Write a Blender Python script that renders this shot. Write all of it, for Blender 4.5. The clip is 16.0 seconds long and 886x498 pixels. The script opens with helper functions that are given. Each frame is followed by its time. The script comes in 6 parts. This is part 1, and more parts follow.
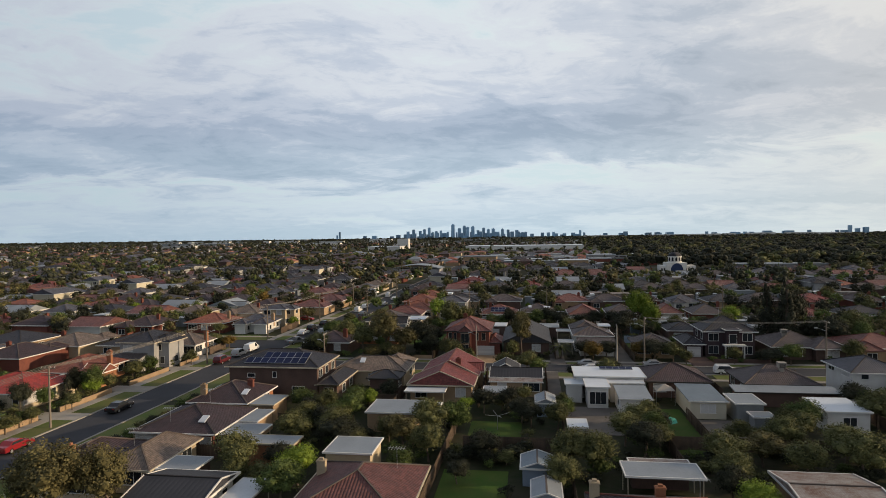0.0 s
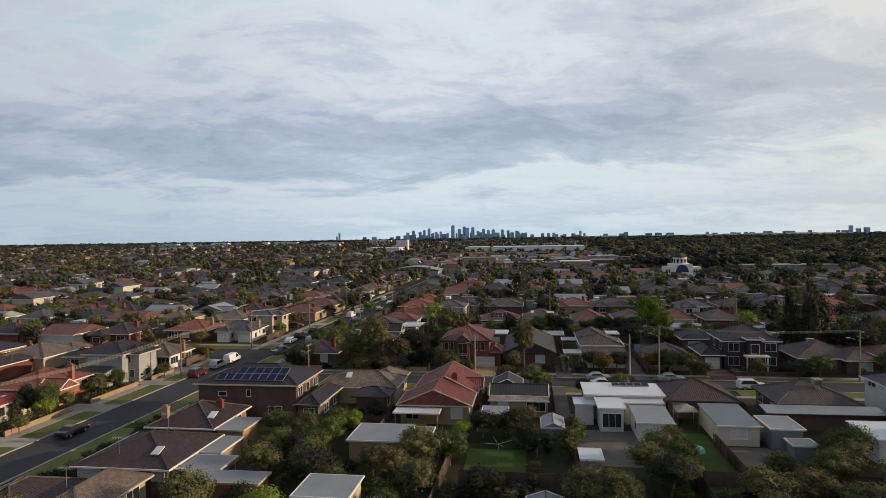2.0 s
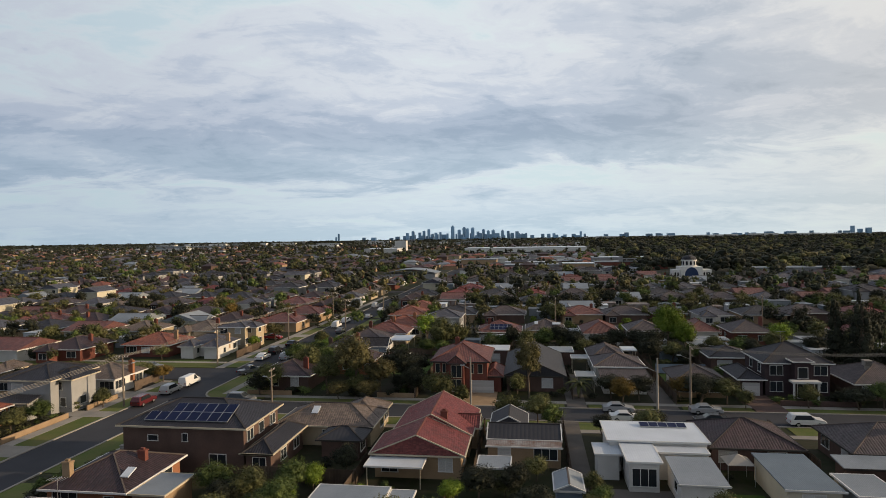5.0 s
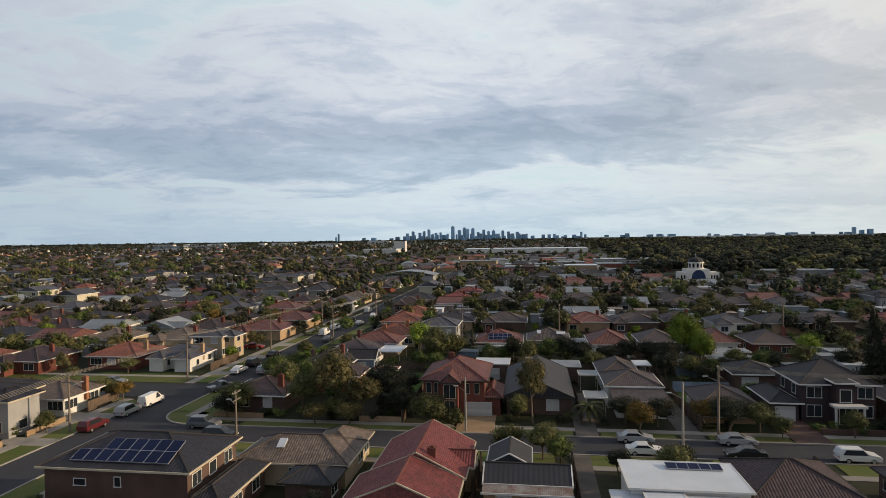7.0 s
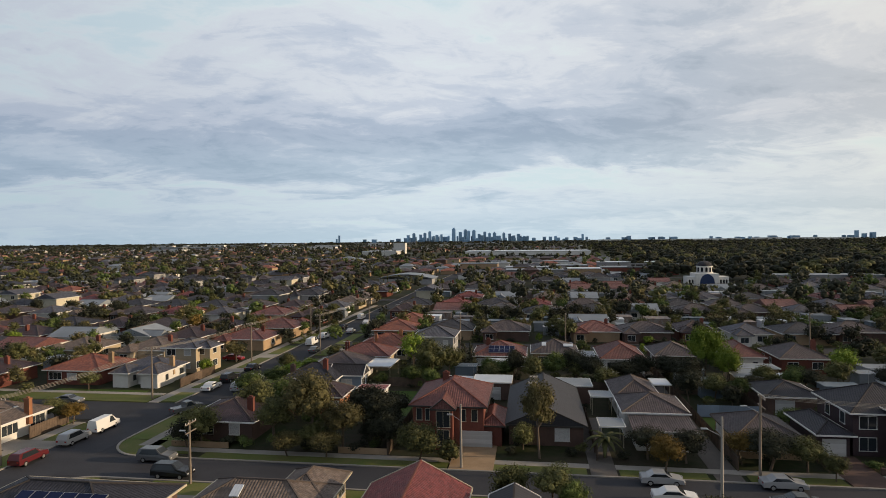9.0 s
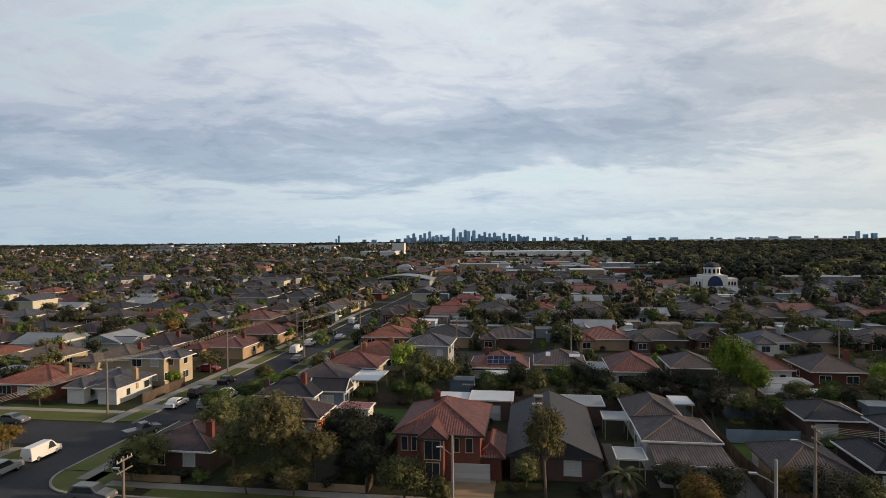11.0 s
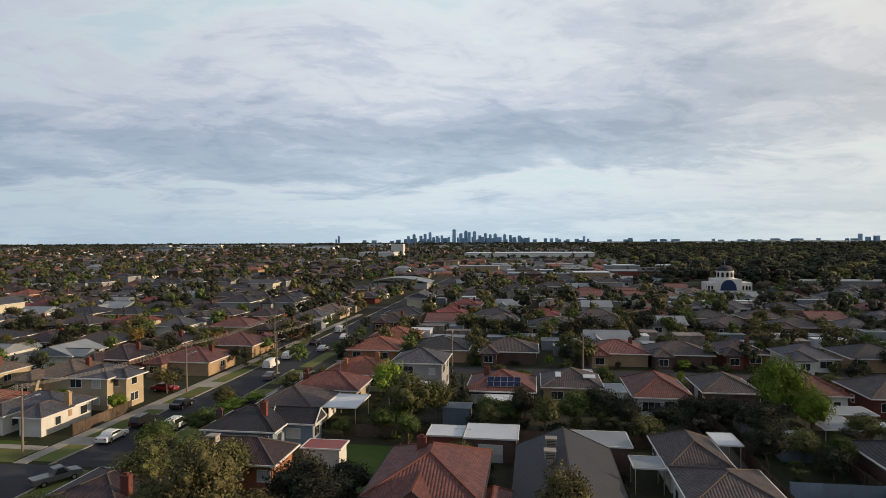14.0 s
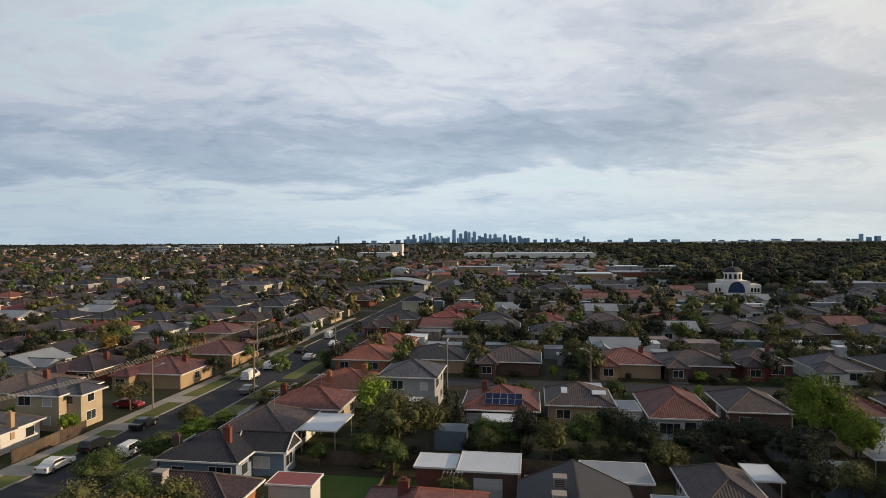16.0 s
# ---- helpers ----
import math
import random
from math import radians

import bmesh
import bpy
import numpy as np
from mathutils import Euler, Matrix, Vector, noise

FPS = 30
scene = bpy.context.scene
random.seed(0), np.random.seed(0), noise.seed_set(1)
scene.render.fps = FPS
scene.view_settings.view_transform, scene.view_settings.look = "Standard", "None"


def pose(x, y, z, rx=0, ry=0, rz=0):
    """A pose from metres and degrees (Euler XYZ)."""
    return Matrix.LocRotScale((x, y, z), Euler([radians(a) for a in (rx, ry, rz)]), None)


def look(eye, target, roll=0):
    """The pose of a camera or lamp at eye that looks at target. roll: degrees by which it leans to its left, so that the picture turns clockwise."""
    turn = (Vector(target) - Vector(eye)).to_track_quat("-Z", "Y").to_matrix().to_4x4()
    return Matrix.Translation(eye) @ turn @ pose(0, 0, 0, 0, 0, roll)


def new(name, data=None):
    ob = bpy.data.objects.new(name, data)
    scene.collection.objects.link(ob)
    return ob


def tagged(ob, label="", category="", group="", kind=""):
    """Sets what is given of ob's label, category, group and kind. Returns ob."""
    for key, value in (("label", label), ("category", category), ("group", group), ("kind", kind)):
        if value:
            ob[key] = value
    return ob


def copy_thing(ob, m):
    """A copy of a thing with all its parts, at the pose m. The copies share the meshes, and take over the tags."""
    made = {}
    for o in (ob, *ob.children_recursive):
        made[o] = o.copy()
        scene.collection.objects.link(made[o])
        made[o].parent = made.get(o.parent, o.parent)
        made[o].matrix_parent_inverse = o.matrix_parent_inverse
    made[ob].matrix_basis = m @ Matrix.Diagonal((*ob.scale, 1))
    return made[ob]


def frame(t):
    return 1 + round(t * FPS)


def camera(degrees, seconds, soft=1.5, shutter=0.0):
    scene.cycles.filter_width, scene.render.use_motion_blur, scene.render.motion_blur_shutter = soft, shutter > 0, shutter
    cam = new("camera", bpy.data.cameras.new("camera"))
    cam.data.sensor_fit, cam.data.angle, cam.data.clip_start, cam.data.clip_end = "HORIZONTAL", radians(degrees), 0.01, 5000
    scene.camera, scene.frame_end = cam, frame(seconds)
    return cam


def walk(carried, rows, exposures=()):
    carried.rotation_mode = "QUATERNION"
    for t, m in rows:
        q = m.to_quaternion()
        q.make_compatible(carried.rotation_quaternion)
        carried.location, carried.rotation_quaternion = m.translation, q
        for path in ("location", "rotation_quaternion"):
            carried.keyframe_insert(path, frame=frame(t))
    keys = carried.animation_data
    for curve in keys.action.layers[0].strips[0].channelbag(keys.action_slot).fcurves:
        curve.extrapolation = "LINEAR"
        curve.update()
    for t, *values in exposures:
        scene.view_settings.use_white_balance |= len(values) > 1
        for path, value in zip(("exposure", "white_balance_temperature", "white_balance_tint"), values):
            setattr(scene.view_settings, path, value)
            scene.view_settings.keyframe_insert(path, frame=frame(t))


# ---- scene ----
cam = camera(71.7, 16.0, 0.8)
PATH = [
    (0, (0.555, 2.708, 26.498), (0.27, 4.687, 26.45), -0.8),
    (0.5, (0.389, 5.218, 26.506), (0.105, 7.197, 26.459), -0.8),
    (1, (0.245, 7.796, 26.512), (-0.039, 9.775, 26.465), -0.8),
    (1.5, (0.095, 10.523, 26.536), (-0.189, 12.502, 26.49), -0.9),
    (2, (-0.077, 13.334, 26.552), (-0.362, 15.313, 26.507), -0.9),
    (2.5, (-0.252, 16.236, 26.614), (-0.536, 18.215, 26.57), -0.9),
    (3, (-0.41, 19.2, 26.7), (-0.695, 21.18, 26.656), -0.9),
    (3.5, (-0.574, 22.263, 26.774), (-0.858, 24.242, 26.73), -1.0),
    (4, (-0.74, 25.364, 26.827), (-1.025, 27.343, 26.783), -1.0),
    (6.5, (-1.346, 40.692, 27.078), (-1.631, 42.672, 27.036), -0.8),
    (7, (-1.491, 43.828, 27.159), (-1.777, 45.807, 27.117), -0.8),
    (7.5, (-1.717, 46.985, 27.211), (-2.002, 48.964, 27.17), -0.8),
    (8, (-1.9, 50.118, 27.266), (-2.185, 52.097, 27.227), -0.7),
    (8.5, (-2.103, 53.202, 27.299), (-2.39, 55.181, 27.261), -0.6),
    (9, (-2.237, 56.188, 27.31), (-2.526, 58.166, 27.274), -0.6),
    (9.2, (-2.282, 57.385, 27.303), (-2.572, 59.363, 27.268), -0.6),
    (11.5, (-3.019, 71.16, 27.055), (-3.308, 73.139, 27.02), -0.5),
    (12, (-3.221, 74.103, 27.014), (-3.51, 76.081, 26.981), -0.5),
    (12.5, (-3.429, 77.007, 26.958), (-3.719, 78.986, 26.925), -0.4),
    (13, (-3.651, 79.87, 26.957), (-3.941, 81.849, 26.924), -0.4),
    (13.5, (-3.843, 82.594, 26.975), (-4.133, 84.573, 26.942), -0.3),
    (14, (-4.021, 85.242, 27.014), (-4.312, 87.22, 26.982), -0.3),
    (14.5, (-4.208, 87.824, 27.04), (-4.498, 89.803, 27.008), -0.3),
    (15, (-4.328, 90.46, 27.051), (-4.619, 92.438, 27.019), -0.3),
    (15.5, (-4.395, 93.108, 27.02), (-4.686, 95.087, 26.989), -0.3),
    (16, (-4.498, 95.786, 27.0), (-4.789, 97.765, 26.969), -0.3),
]
walk(cam, [(t, look(eye, target, roll)) for t, eye, target, roll in PATH])

# world: low warm sun to the east, high broken cloud
SUN_AZ, SUN_EL = 86.0, 13.0
sun_dir = Vector((math.sin(radians(SUN_AZ)) * math.cos(radians(SUN_EL)), math.cos(radians(SUN_AZ)) * math.cos(radians(SUN_EL)), math.sin(radians(SUN_EL))))


def make_world():
    w = bpy.data.worlds.new("sky")
    scene.world = w
    w.use_nodes = True
    nt = w.node_tree
    nt.nodes.clear()
    N, L = nt.nodes.new, nt.links.new
    out, bg, sky, tc, sep = N("ShaderNodeOutputWorld"), N("ShaderNodeBackground"), N("ShaderNodeTexSky"), N("ShaderNodeTexCoord"), N("ShaderNodeSeparateXYZ")
    sky.sky_type, sky.sun_disc = "NISHITA", False
    sky.sun_elevation, sky.sun_rotation = radians(SUN_EL), radians(SUN_AZ)
    L(tc.outputs["Generated"], sep.inputs[0])

    def m(op, a, b=None, clamp=False):
        n = N("ShaderNodeMath")
        n.operation, n.use_clamp = op, clamp
        for i, v in enumerate((a, b)):
            if v is None:
                continue
            if isinstance(v, (int, float)):
                n.inputs[i].default_value = v
            else:
                L(v, n.inputs[i])
        return n.outputs[0]

    up = m("MAXIMUM", sep.outputs["Z"], 0.0)
    den = m("ADD", up, 0.17)
    px, py = m("DIVIDE", sep.outputs["X"], den), m("DIVIDE", sep.outputs["Y"], den)
    comb = N("ShaderNodeCombineXYZ")
    L(m("ADD", m("MULTIPLY", px, 0.66), m("MULTIPLY", py, -0.16)), comb.inputs[0])
    L(m("MULTIPLY", py, 0.80), comb.inputs[1])

    def noise_tex(scale, detail, rough, dist, off):
        n, mp = N("ShaderNodeTexNoise"), N("ShaderNodeMapping")
        mp.inputs["Location"].default_value = off
        L(comb.outputs[0], mp.inputs[0])
        L(mp.outputs[0], n.inputs["Vector"])
        n.inputs["Scale"].default_value, n.inputs["Detail"].default_value = scale, detail
        n.inputs["Roughness"].default_value, n.inputs["Distortion"].default_value = rough, dist
        return n.outputs["Fac"]

    def ramp(f, stops):
        r = N("ShaderNodeValToRGB")
        L(f, r.inputs[0])
        r.color_ramp.interpolation = "EASE"
        while len(r.color_ramp.elements) < len(stops):
            r.color_ramp.elements.new(0.5)
        for e, (p, c) in zip(r.color_ramp.elements, stops):
            e.position, e.color = p, (*c, 1)
        return r.outputs[0]

    def mix(f, a, b, kind="MIX"):
        n = N("ShaderNodeMix")
        n.data_type, n.blend_type = "RGBA", kind
        if isinstance(f, (int, float)):
            n.inputs[0].default_value = f
        else:
            L(f, n.inputs[0])
        for i, v in ((6, a), (7, b)):
            if isinstance(v, tuple):
                n.inputs[i].default_value = (*v, 1)
            else:
                L(v, n.inputs[i])
        return n.outputs[2]

    big = noise_tex(1.15, 6, 0.52, 0.7, (3.1, 1.7, 0.0))
    thin = noise_tex(3.1, 9, 0.62, 0.9, (7.7, 2.2, 3.0))
    fine = noise_tex(9.0, 8, 0.66, 0.5, (1.2, 5.2, 6.0))
    dens = m("ADD", m("ADD", m("MULTIPLY", big, 0.50), m("MULTIPLY", thin, 0.36)), m("MULTIPLY", fine, 0.18))
    # one long bank of heavier cloud, lower to the west, over a brighter gap
    tilt = m("SUBTRACT", up, m("MULTIPLY", sep.outputs["X"], 0.045))
    wob = m("ADD", tilt, m("MULTIPLY", m("SUBTRACT", big, 0.5), 0.16))
    wob = m("ADD", wob, m("MULTIPLY", m("SUBTRACT", thin, 0.5), 0.09))
    bank = ramp(m("MULTIPLY", wob, 2.0), [(0.0, (0.08, 0.08, 0.08)), (0.045, (0.13, 0.13, 0.13)), (0.11, (0.03, 0.03, 0.03)), (0.17, (0.0, 0.0, 0.0)), (0.25, (0.14, 0.14, 0.14)), (0.36, (0.12, 0.12, 0.12)), (0.54, (0.065, 0.065, 0.065)), (0.8, (0.065, 0.065, 0.065))])
    dens = m("SUBTRACT", m("ADD", dens, bank), 0.05)
    cover = ramp(dens, [(0.38, (0, 0, 0)), (0.50, (1, 1, 1))])
    shade = ramp(dens, [(0.42, (7.1, 7.4, 7.5)), (0.49, (6.1, 6.5, 7.05)), (0.55, (5.0, 5.55, 6.4)), (0.61, (3.9, 4.6, 5.6)), (0.69, (3.0, 3.75, 4.75))])
    # clear air between the clouds
    clear = mix(0.82, sky.outputs[0], (6.4, 7.5, 7.9))
    col = mix(cover, clear, shade)
    # a milky band low over the horizon, and the glow on the sun's side
    low = ramp(up, [(0.0, (0.62, 0.62, 0.62)), (0.03, (0.5, 0.5, 0.5)), (0.10, (0.30, 0.30, 0.30)), (0.18, (0, 0, 0))])
    col = mix(low, col, (5.2, 6.6, 7.3))
    dot = N("ShaderNodeVectorMath")
    dot.operation = "DOT_PRODUCT"
    L(tc.outputs["Generated"], dot.inputs[0])
    dot.inputs[1].default_value = sun_dir
    glow = m("POWER", m("MAXIMUM", dot.outputs["Value"], 0.0), 2.0)
    col = mix(m("MULTIPLY", glow, 0.7), col, (9.6, 8.4, 6.6))
    side = ramp(m("ADD", m("MULTIPLY", dot.outputs["Value"], 0.5), 0.5), [(0.15, (0.76, 0.79, 0.84)), (0.5, (1.05, 1.05, 1.05)), (0.85, (1.0, 0.985, 0.96))])
    col = mix(1.0, col, side, "MULTIPLY")
    # the unseen sky overhead is dimmed to cut its fill light on the ground
    overhead_dim = ramp(up, [(0.36, (1.0, 1.0, 1.0)), (0.62, (0.64, 0.66, 0.71))])
    col = mix(1.0, col, overhead_dim, "MULTIPLY")
    L(col, bg.inputs[0])
    bg.inputs[1].default_value = 0.107
    L(bg.outputs[0], out.inputs[0])


make_world()
sun = new("sun", bpy.data.lights.new("sun", "SUN"))
sun.data.energy, sun.data.angle, sun.data.color = 5.0, radians(0.6), (1.0, 0.76, 0.50)
sun.matrix_world = look(sun_dir * 200, (0, 0, 0))


# ---- materials ----
TONE_SCALE = 0.82     # darkens every base colour evenly, in place of a contrastier tone curve


def mat(name, col, col2=None, rough=0.85, scale=0.6, fine=14.0, bump=0.15, metal=0.0, vary=0.12, spread=1.0):
    """A surface of two tones in large patches with fine grain; vary shifts it from thing to thing."""
    m = bpy.data.materials.new(name)
    m.use_nodes = True
    nt = m.node_tree
    N, L = nt.nodes.new, nt.links.new
    b = nt.nodes["Principled BSDF"]
    col2 = col2 or tuple(c * 0.72 for c in col)
    col, col2 = tuple(c * TONE_SCALE for c in col), tuple(c * TONE_SCALE for c in col2)
    tc = N("ShaderNodeTexCoord")
    n1, n2 = N("ShaderNodeTexNoise"), N("ShaderNodeTexNoise")
    for n, s, d in ((n1, scale, 5), (n2, fine, 4)):
        n.inputs["Scale"].default_value, n.inputs["Detail"].default_value = s, d
        L(tc.outputs["Object"], n.inputs["Vector"])
    add = N("ShaderNodeMath")
    add.operation = "MULTIPLY_ADD"
    L(n2.outputs["Fac"], add.inputs[0])
    add.inputs[1].default_value = 0.6
    L(n1.outputs["Fac"], add.inputs[2])
    mr = N("ShaderNodeMapRange")
    mr.inputs["From Min"].default_value, mr.inputs["From Max"].default_value = 0.8 - 0.22 * spread, 0.8 + 0.22 * spread
    L(add.outputs[0], mr.inputs["Value"])
    mx = N("ShaderNodeMix")
    mx.data_type = "RGBA"
    mx.inputs[6].default_value, mx.inputs[7].default_value = (*col, 1), (*col2, 1)
    L(mr.outputs[0], mx.inputs[0])
    oi, hs, vr = N("ShaderNodeObjectInfo"), N("ShaderNodeHueSaturation"), N("ShaderNodeMapRange")
    vr.inputs["To Min"].default_value, vr.inputs["To Max"].default_value = 1 - vary, 1 + vary
    L(oi.outputs["Random"], vr.inputs["Value"])
    L(vr.outputs[0], hs.inputs["Value"])
    L(mx.outputs[2], hs.inputs["Color"])
    L(hs.outputs[0], b.inputs["Base Color"])
    b.inputs["Roughness"].default_value, b.inputs["Metallic"].default_value = rough, metal
    b.inputs["Specular IOR Level"].default_value = 0.12 if rough > 0.55 else 0.4
    bp = N("ShaderNodeBump")
    bp.inputs["Strength"].default_value, bp.inputs["Distance"].default_value = bump, 0.03
    L(n2.outputs["Fac"], bp.inputs["Height"])
    L(bp.outputs[0], b.inputs["Normal"])
    return m


def roof_mat(name, col, col2, rib=0.3, course=0.13, rough=0.66, metal=0.0, depth=0.05, vary=0.1, patch=0.35):
    """Tiles (ribs down the slope, courses across) or ribbed sheet (no courses), with lichen and weather patches."""
    m = mat(name, col, col2, rough=rough, scale=patch, fine=5.0, bump=0.1, metal=metal, vary=vary)
    nt = m.node_tree
    N, L = nt.nodes.new, nt.links.new
    b = nt.nodes["Principled BSDF"]
    geo, tc = N("ShaderNodeNewGeometry"), N("ShaderNodeTexCoord")
    b.inputs["Specular IOR Level"].default_value = 0.34
    sn, sp = N("ShaderNodeSeparateXYZ"), N("ShaderNodeSeparateXYZ")
    L(geo.outputs["True Normal"], sn.inputs[0])
    L(tc.outputs["Object"], sp.inputs[0])

    def mth(op, a, c=0.0):
        n = N("ShaderNodeMath")
        n.operation = op
        for i, v in enumerate((a, c)):
            if isinstance(v, (int, float)):
                n.inputs[i].default_value = v
            else:
                L(v, n.inputs[i])
        return n.outputs[0]

    pick = mth("GREATER_THAN", mth("ABSOLUTE", sn.outputs[0]), mth("ABSOLUTE", sn.outputs[1]))
    mx = N("ShaderNodeMix")
    L(pick, mx.inputs[0])
    L(sp.outputs[0], mx.inputs[2])
    L(sp.outputs[1], mx.inputs[3])
    h = mth("ABSOLUTE", mth("SINE", mth("MULTIPLY", mx.outputs[0], math.pi / rib)))
    if course:
        saw = mth("FRACT", mth("DIVIDE", sp.outputs[2], course))
        h = mth("SUBTRACT", mth("MULTIPLY", h, 0.7), mth("MULTIPLY", saw, 1.0))
        # each tile a little lighter or darker
        wn, cb = N("ShaderNodeTexWhiteNoise"), N("ShaderNodeCombineXYZ")
        L(mth("FLOOR", mth("DIVIDE", mx.outputs[0], rib)), cb.inputs[0])
        L(mth("FLOOR", mth("DIVIDE", sp.outputs[2], course)), cb.inputs[1])
        L(cb.outputs[0], wn.inputs["Vector"])
        hs = N("ShaderNodeHueSaturation")
        mr = N("ShaderNodeMapRange")
        mr.inputs["To Min"].default_value, mr.inputs["To Max"].default_value = 0.72, 1.28
        L(wn.outputs["Value"], mr.inputs["Value"])
        L(mr.outputs[0], hs.inputs["Value"])
        src = b.inputs["Base Color"].links[0].from_socket
        L(src, hs.inputs["Color"])
        L(hs.outputs[0], b.inputs["Base Color"])
    bp = N("ShaderNodeBump")
    bp.inputs["Strength"].default_value, bp.inputs["Distance"].default_value = 1.0 if course else 0.5, depth * (1.5 if course else 0.7)
    L(h, bp.inputs["Height"])
    L(b.inputs["Normal"].links[0].from_socket, bp.inputs["Normal"])
    L(bp.outputs[0], b.inputs["Normal"])
    return m


def leaf_mat(name, col, col2):
    m = bpy.data.materials.new(name)
    m.use_nodes = True
    nt = m.node_tree
    N, L = nt.nodes.new, nt.links.new
    b = nt.nodes["Principled BSDF"]
    geo, oi, tc, nz = N("ShaderNodeNewGeometry"), N("ShaderNodeObjectInfo"), N("ShaderNodeTexCoord"), N("ShaderNodeTexNoise")
    nz.inputs["Scale"].default_value = 0.5
    L(tc.outputs["Object"], nz.inputs["Vector"])
    ad = N("ShaderNodeMath")
    ad.operation = "MULTIPLY_ADD"
    L(geo.outputs["Random Per Island"], ad.inputs[0])
    ad.inputs[1].default_value = 0.55
    L(nz.outputs["Fac"], ad.inputs[2])
    mr = N("ShaderNodeMapRange")
    mr.inputs["From Min"].default_value, mr.inputs["From Max"].default_value = 0.4, 1.1
    L(ad.outputs[0], mr.inputs["Value"])
    mx = N("ShaderNodeMix")
    mx.data_type = "RGBA"
    mx.inputs[6].default_value, mx.inputs[7].default_value = (*col, 1), (*col2, 1)
    L(mr.outputs[0], mx.inputs[0])
    hs, v = N("ShaderNodeHueSaturation"), N("ShaderNodeMapRange")
    v.inputs["To Min"].default_value, v.inputs["To Max"].default_value = 0.75, 1.25
    L(oi.outputs["Random"], v.inputs["Value"])
    L(v.outputs[0], hs.inputs["Value"])
    L(mx.outputs[2], hs.inputs["Color"])
    L(hs.outputs[0], b.inputs["Base Color"])
    b.inputs["Roughness"].default_value = 0.7
    b.inputs["Specular IOR Level"].default_value = 0.1
    return m


M = {}
# walls
M["brick_brown"] = mat("brick_brown", (0.135, 0.088, 0.073), (0.098, 0.066, 0.056), fine=7)
M["brick_red"] = mat("brick_red", (0.185, 0.068, 0.05), (0.13, 0.05, 0.04), fine=7)
M["brick_dark"] = mat("brick_dark", (0.070, 0.048, 0.050), (0.048, 0.036, 0.040), fine=7)
M["brick_orange"] = mat("brick_orange", (0.36, 0.17, 0.09), (0.28, 0.12, 0.07), fine=7)
M["brick_cream"] = mat("brick_cream", (0.48, 0.40, 0.28), (0.40, 0.32, 0.22), fine=7)
M["brick_tan"] = mat("brick_tan", (0.38, 0.27, 0.17), (0.30, 0.21, 0.13), fine=7)
M["render_white"] = mat("render_white", (0.70, 0.69, 0.66), (0.60, 0.58, 0.54))
M["render_grey"] = mat("render_grey", (0.32, 0.32, 0.32), (0.26, 0.26, 0.26))
M["board_blue"] = mat("board_blue", (0.24, 0.30, 0.38), (0.19, 0.24, 0.31))
M["board_cream"] = mat("board_cream", (0.58, 0.54, 0.42), (0.50, 0.46, 0.36))
M["tin_grey"] = mat("tin_grey", (0.30, 0.32, 0.33), (0.24, 0.26, 0.27), rough=0.5, metal=0.3)
# roofs
M["tile_charcoal"] = roof_mat("tile_charcoal", (0.030, 0.029, 0.038), (0.021, 0.021, 0.028))
M["tile_grey"] = roof_mat("tile_grey", (0.092, 0.093, 0.114), (0.064, 0.065, 0.081))
M["tile_maroon"] = roof_mat("tile_maroon", (0.060, 0.034, 0.037), (0.040, 0.026, 0.030))
M["tile_brown"] = roof_mat("tile_brown", (0.082, 0.062, 0.064), (0.054, 0.044, 0.048))
M["tile_tan"] = roof_mat("tile_tan", (0.185, 0.140, 0.112), (0.130, 0.100, 0.083))
M["tile_red"] = roof_mat("tile_red", (0.21, 0.050, 0.046), (0.15, 0.042, 0.040))
M["tile_bright"] = roof_mat("tile_bright", (0.40, 0.042, 0.028), (0.30, 0.04, 0.03))
M["tile_orange"] = roof_mat("tile_orange", (0.285, 0.092, 0.052), (0.180, 0.064, 0.043))
M["tile_brick"] = roof_mat("tile_brick", (0.170, 0.064, 0.054), (0.112, 0.048, 0.044))
M["tin_white"] = roof_mat("tin_white", (0.62, 0.66, 0.71), (0.50, 0.54, 0.585), rib=0.25, course=0, rough=0.45, depth=0.02, patch=0.25)
M["tin_pale"] = roof_mat("tin_pale", (0.245, 0.272, 0.300), (0.175, 0.198, 0.220), rib=0.2, course=0, rough=0.5, depth=0.02, patch=0.3)
M["tin_blue"] = roof_mat("tin_blue", (0.15, 0.19, 0.225), (0.11, 0.145, 0.18), rib=0.2, course=0, rough=0.5, depth=0.02)
M["tin_dark"] = roof_mat("tin_dark", (0.036, 0.036, 0.043), (0.026, 0.027, 0.033), rib=0.5, course=0, rough=0.7, depth=0.04)
M["tin_rust"] = roof_mat("tin_rust", (0.30, 0.285, 0.27), (0.15, 0.085, 0.06), rib=0.2, course=0, rough=0.7, depth=0.03, patch=0.8)
M["tin_red"] = roof_mat("tin_red", (0.27, 0.055, 0.045), (0.20, 0.05, 0.042), rib=0.25, course=0, rough=0.5, depth=0.03)
M["cap_light"] = mat("cap_light", (0.13, 0.108, 0.098), vary=0.05)
M["cap_dark"] = mat("cap_dark", (0.06, 0.055, 0.055), vary=0.05)
M["cap_red"] = mat("cap_red", (0.19, 0.078, 0.065), vary=0.05)
M["trim_white"] = mat("trim_white", (0.72, 0.71, 0.68), (0.62, 0.60, 0.57), rough=0.6)
M["trim_cream"] = mat("trim_cream", (0.55, 0.48, 0.36), rough=0.6)
M["trim_dark"] = mat("trim_dark", (0.06, 0.055, 0.05), rough=0.6)
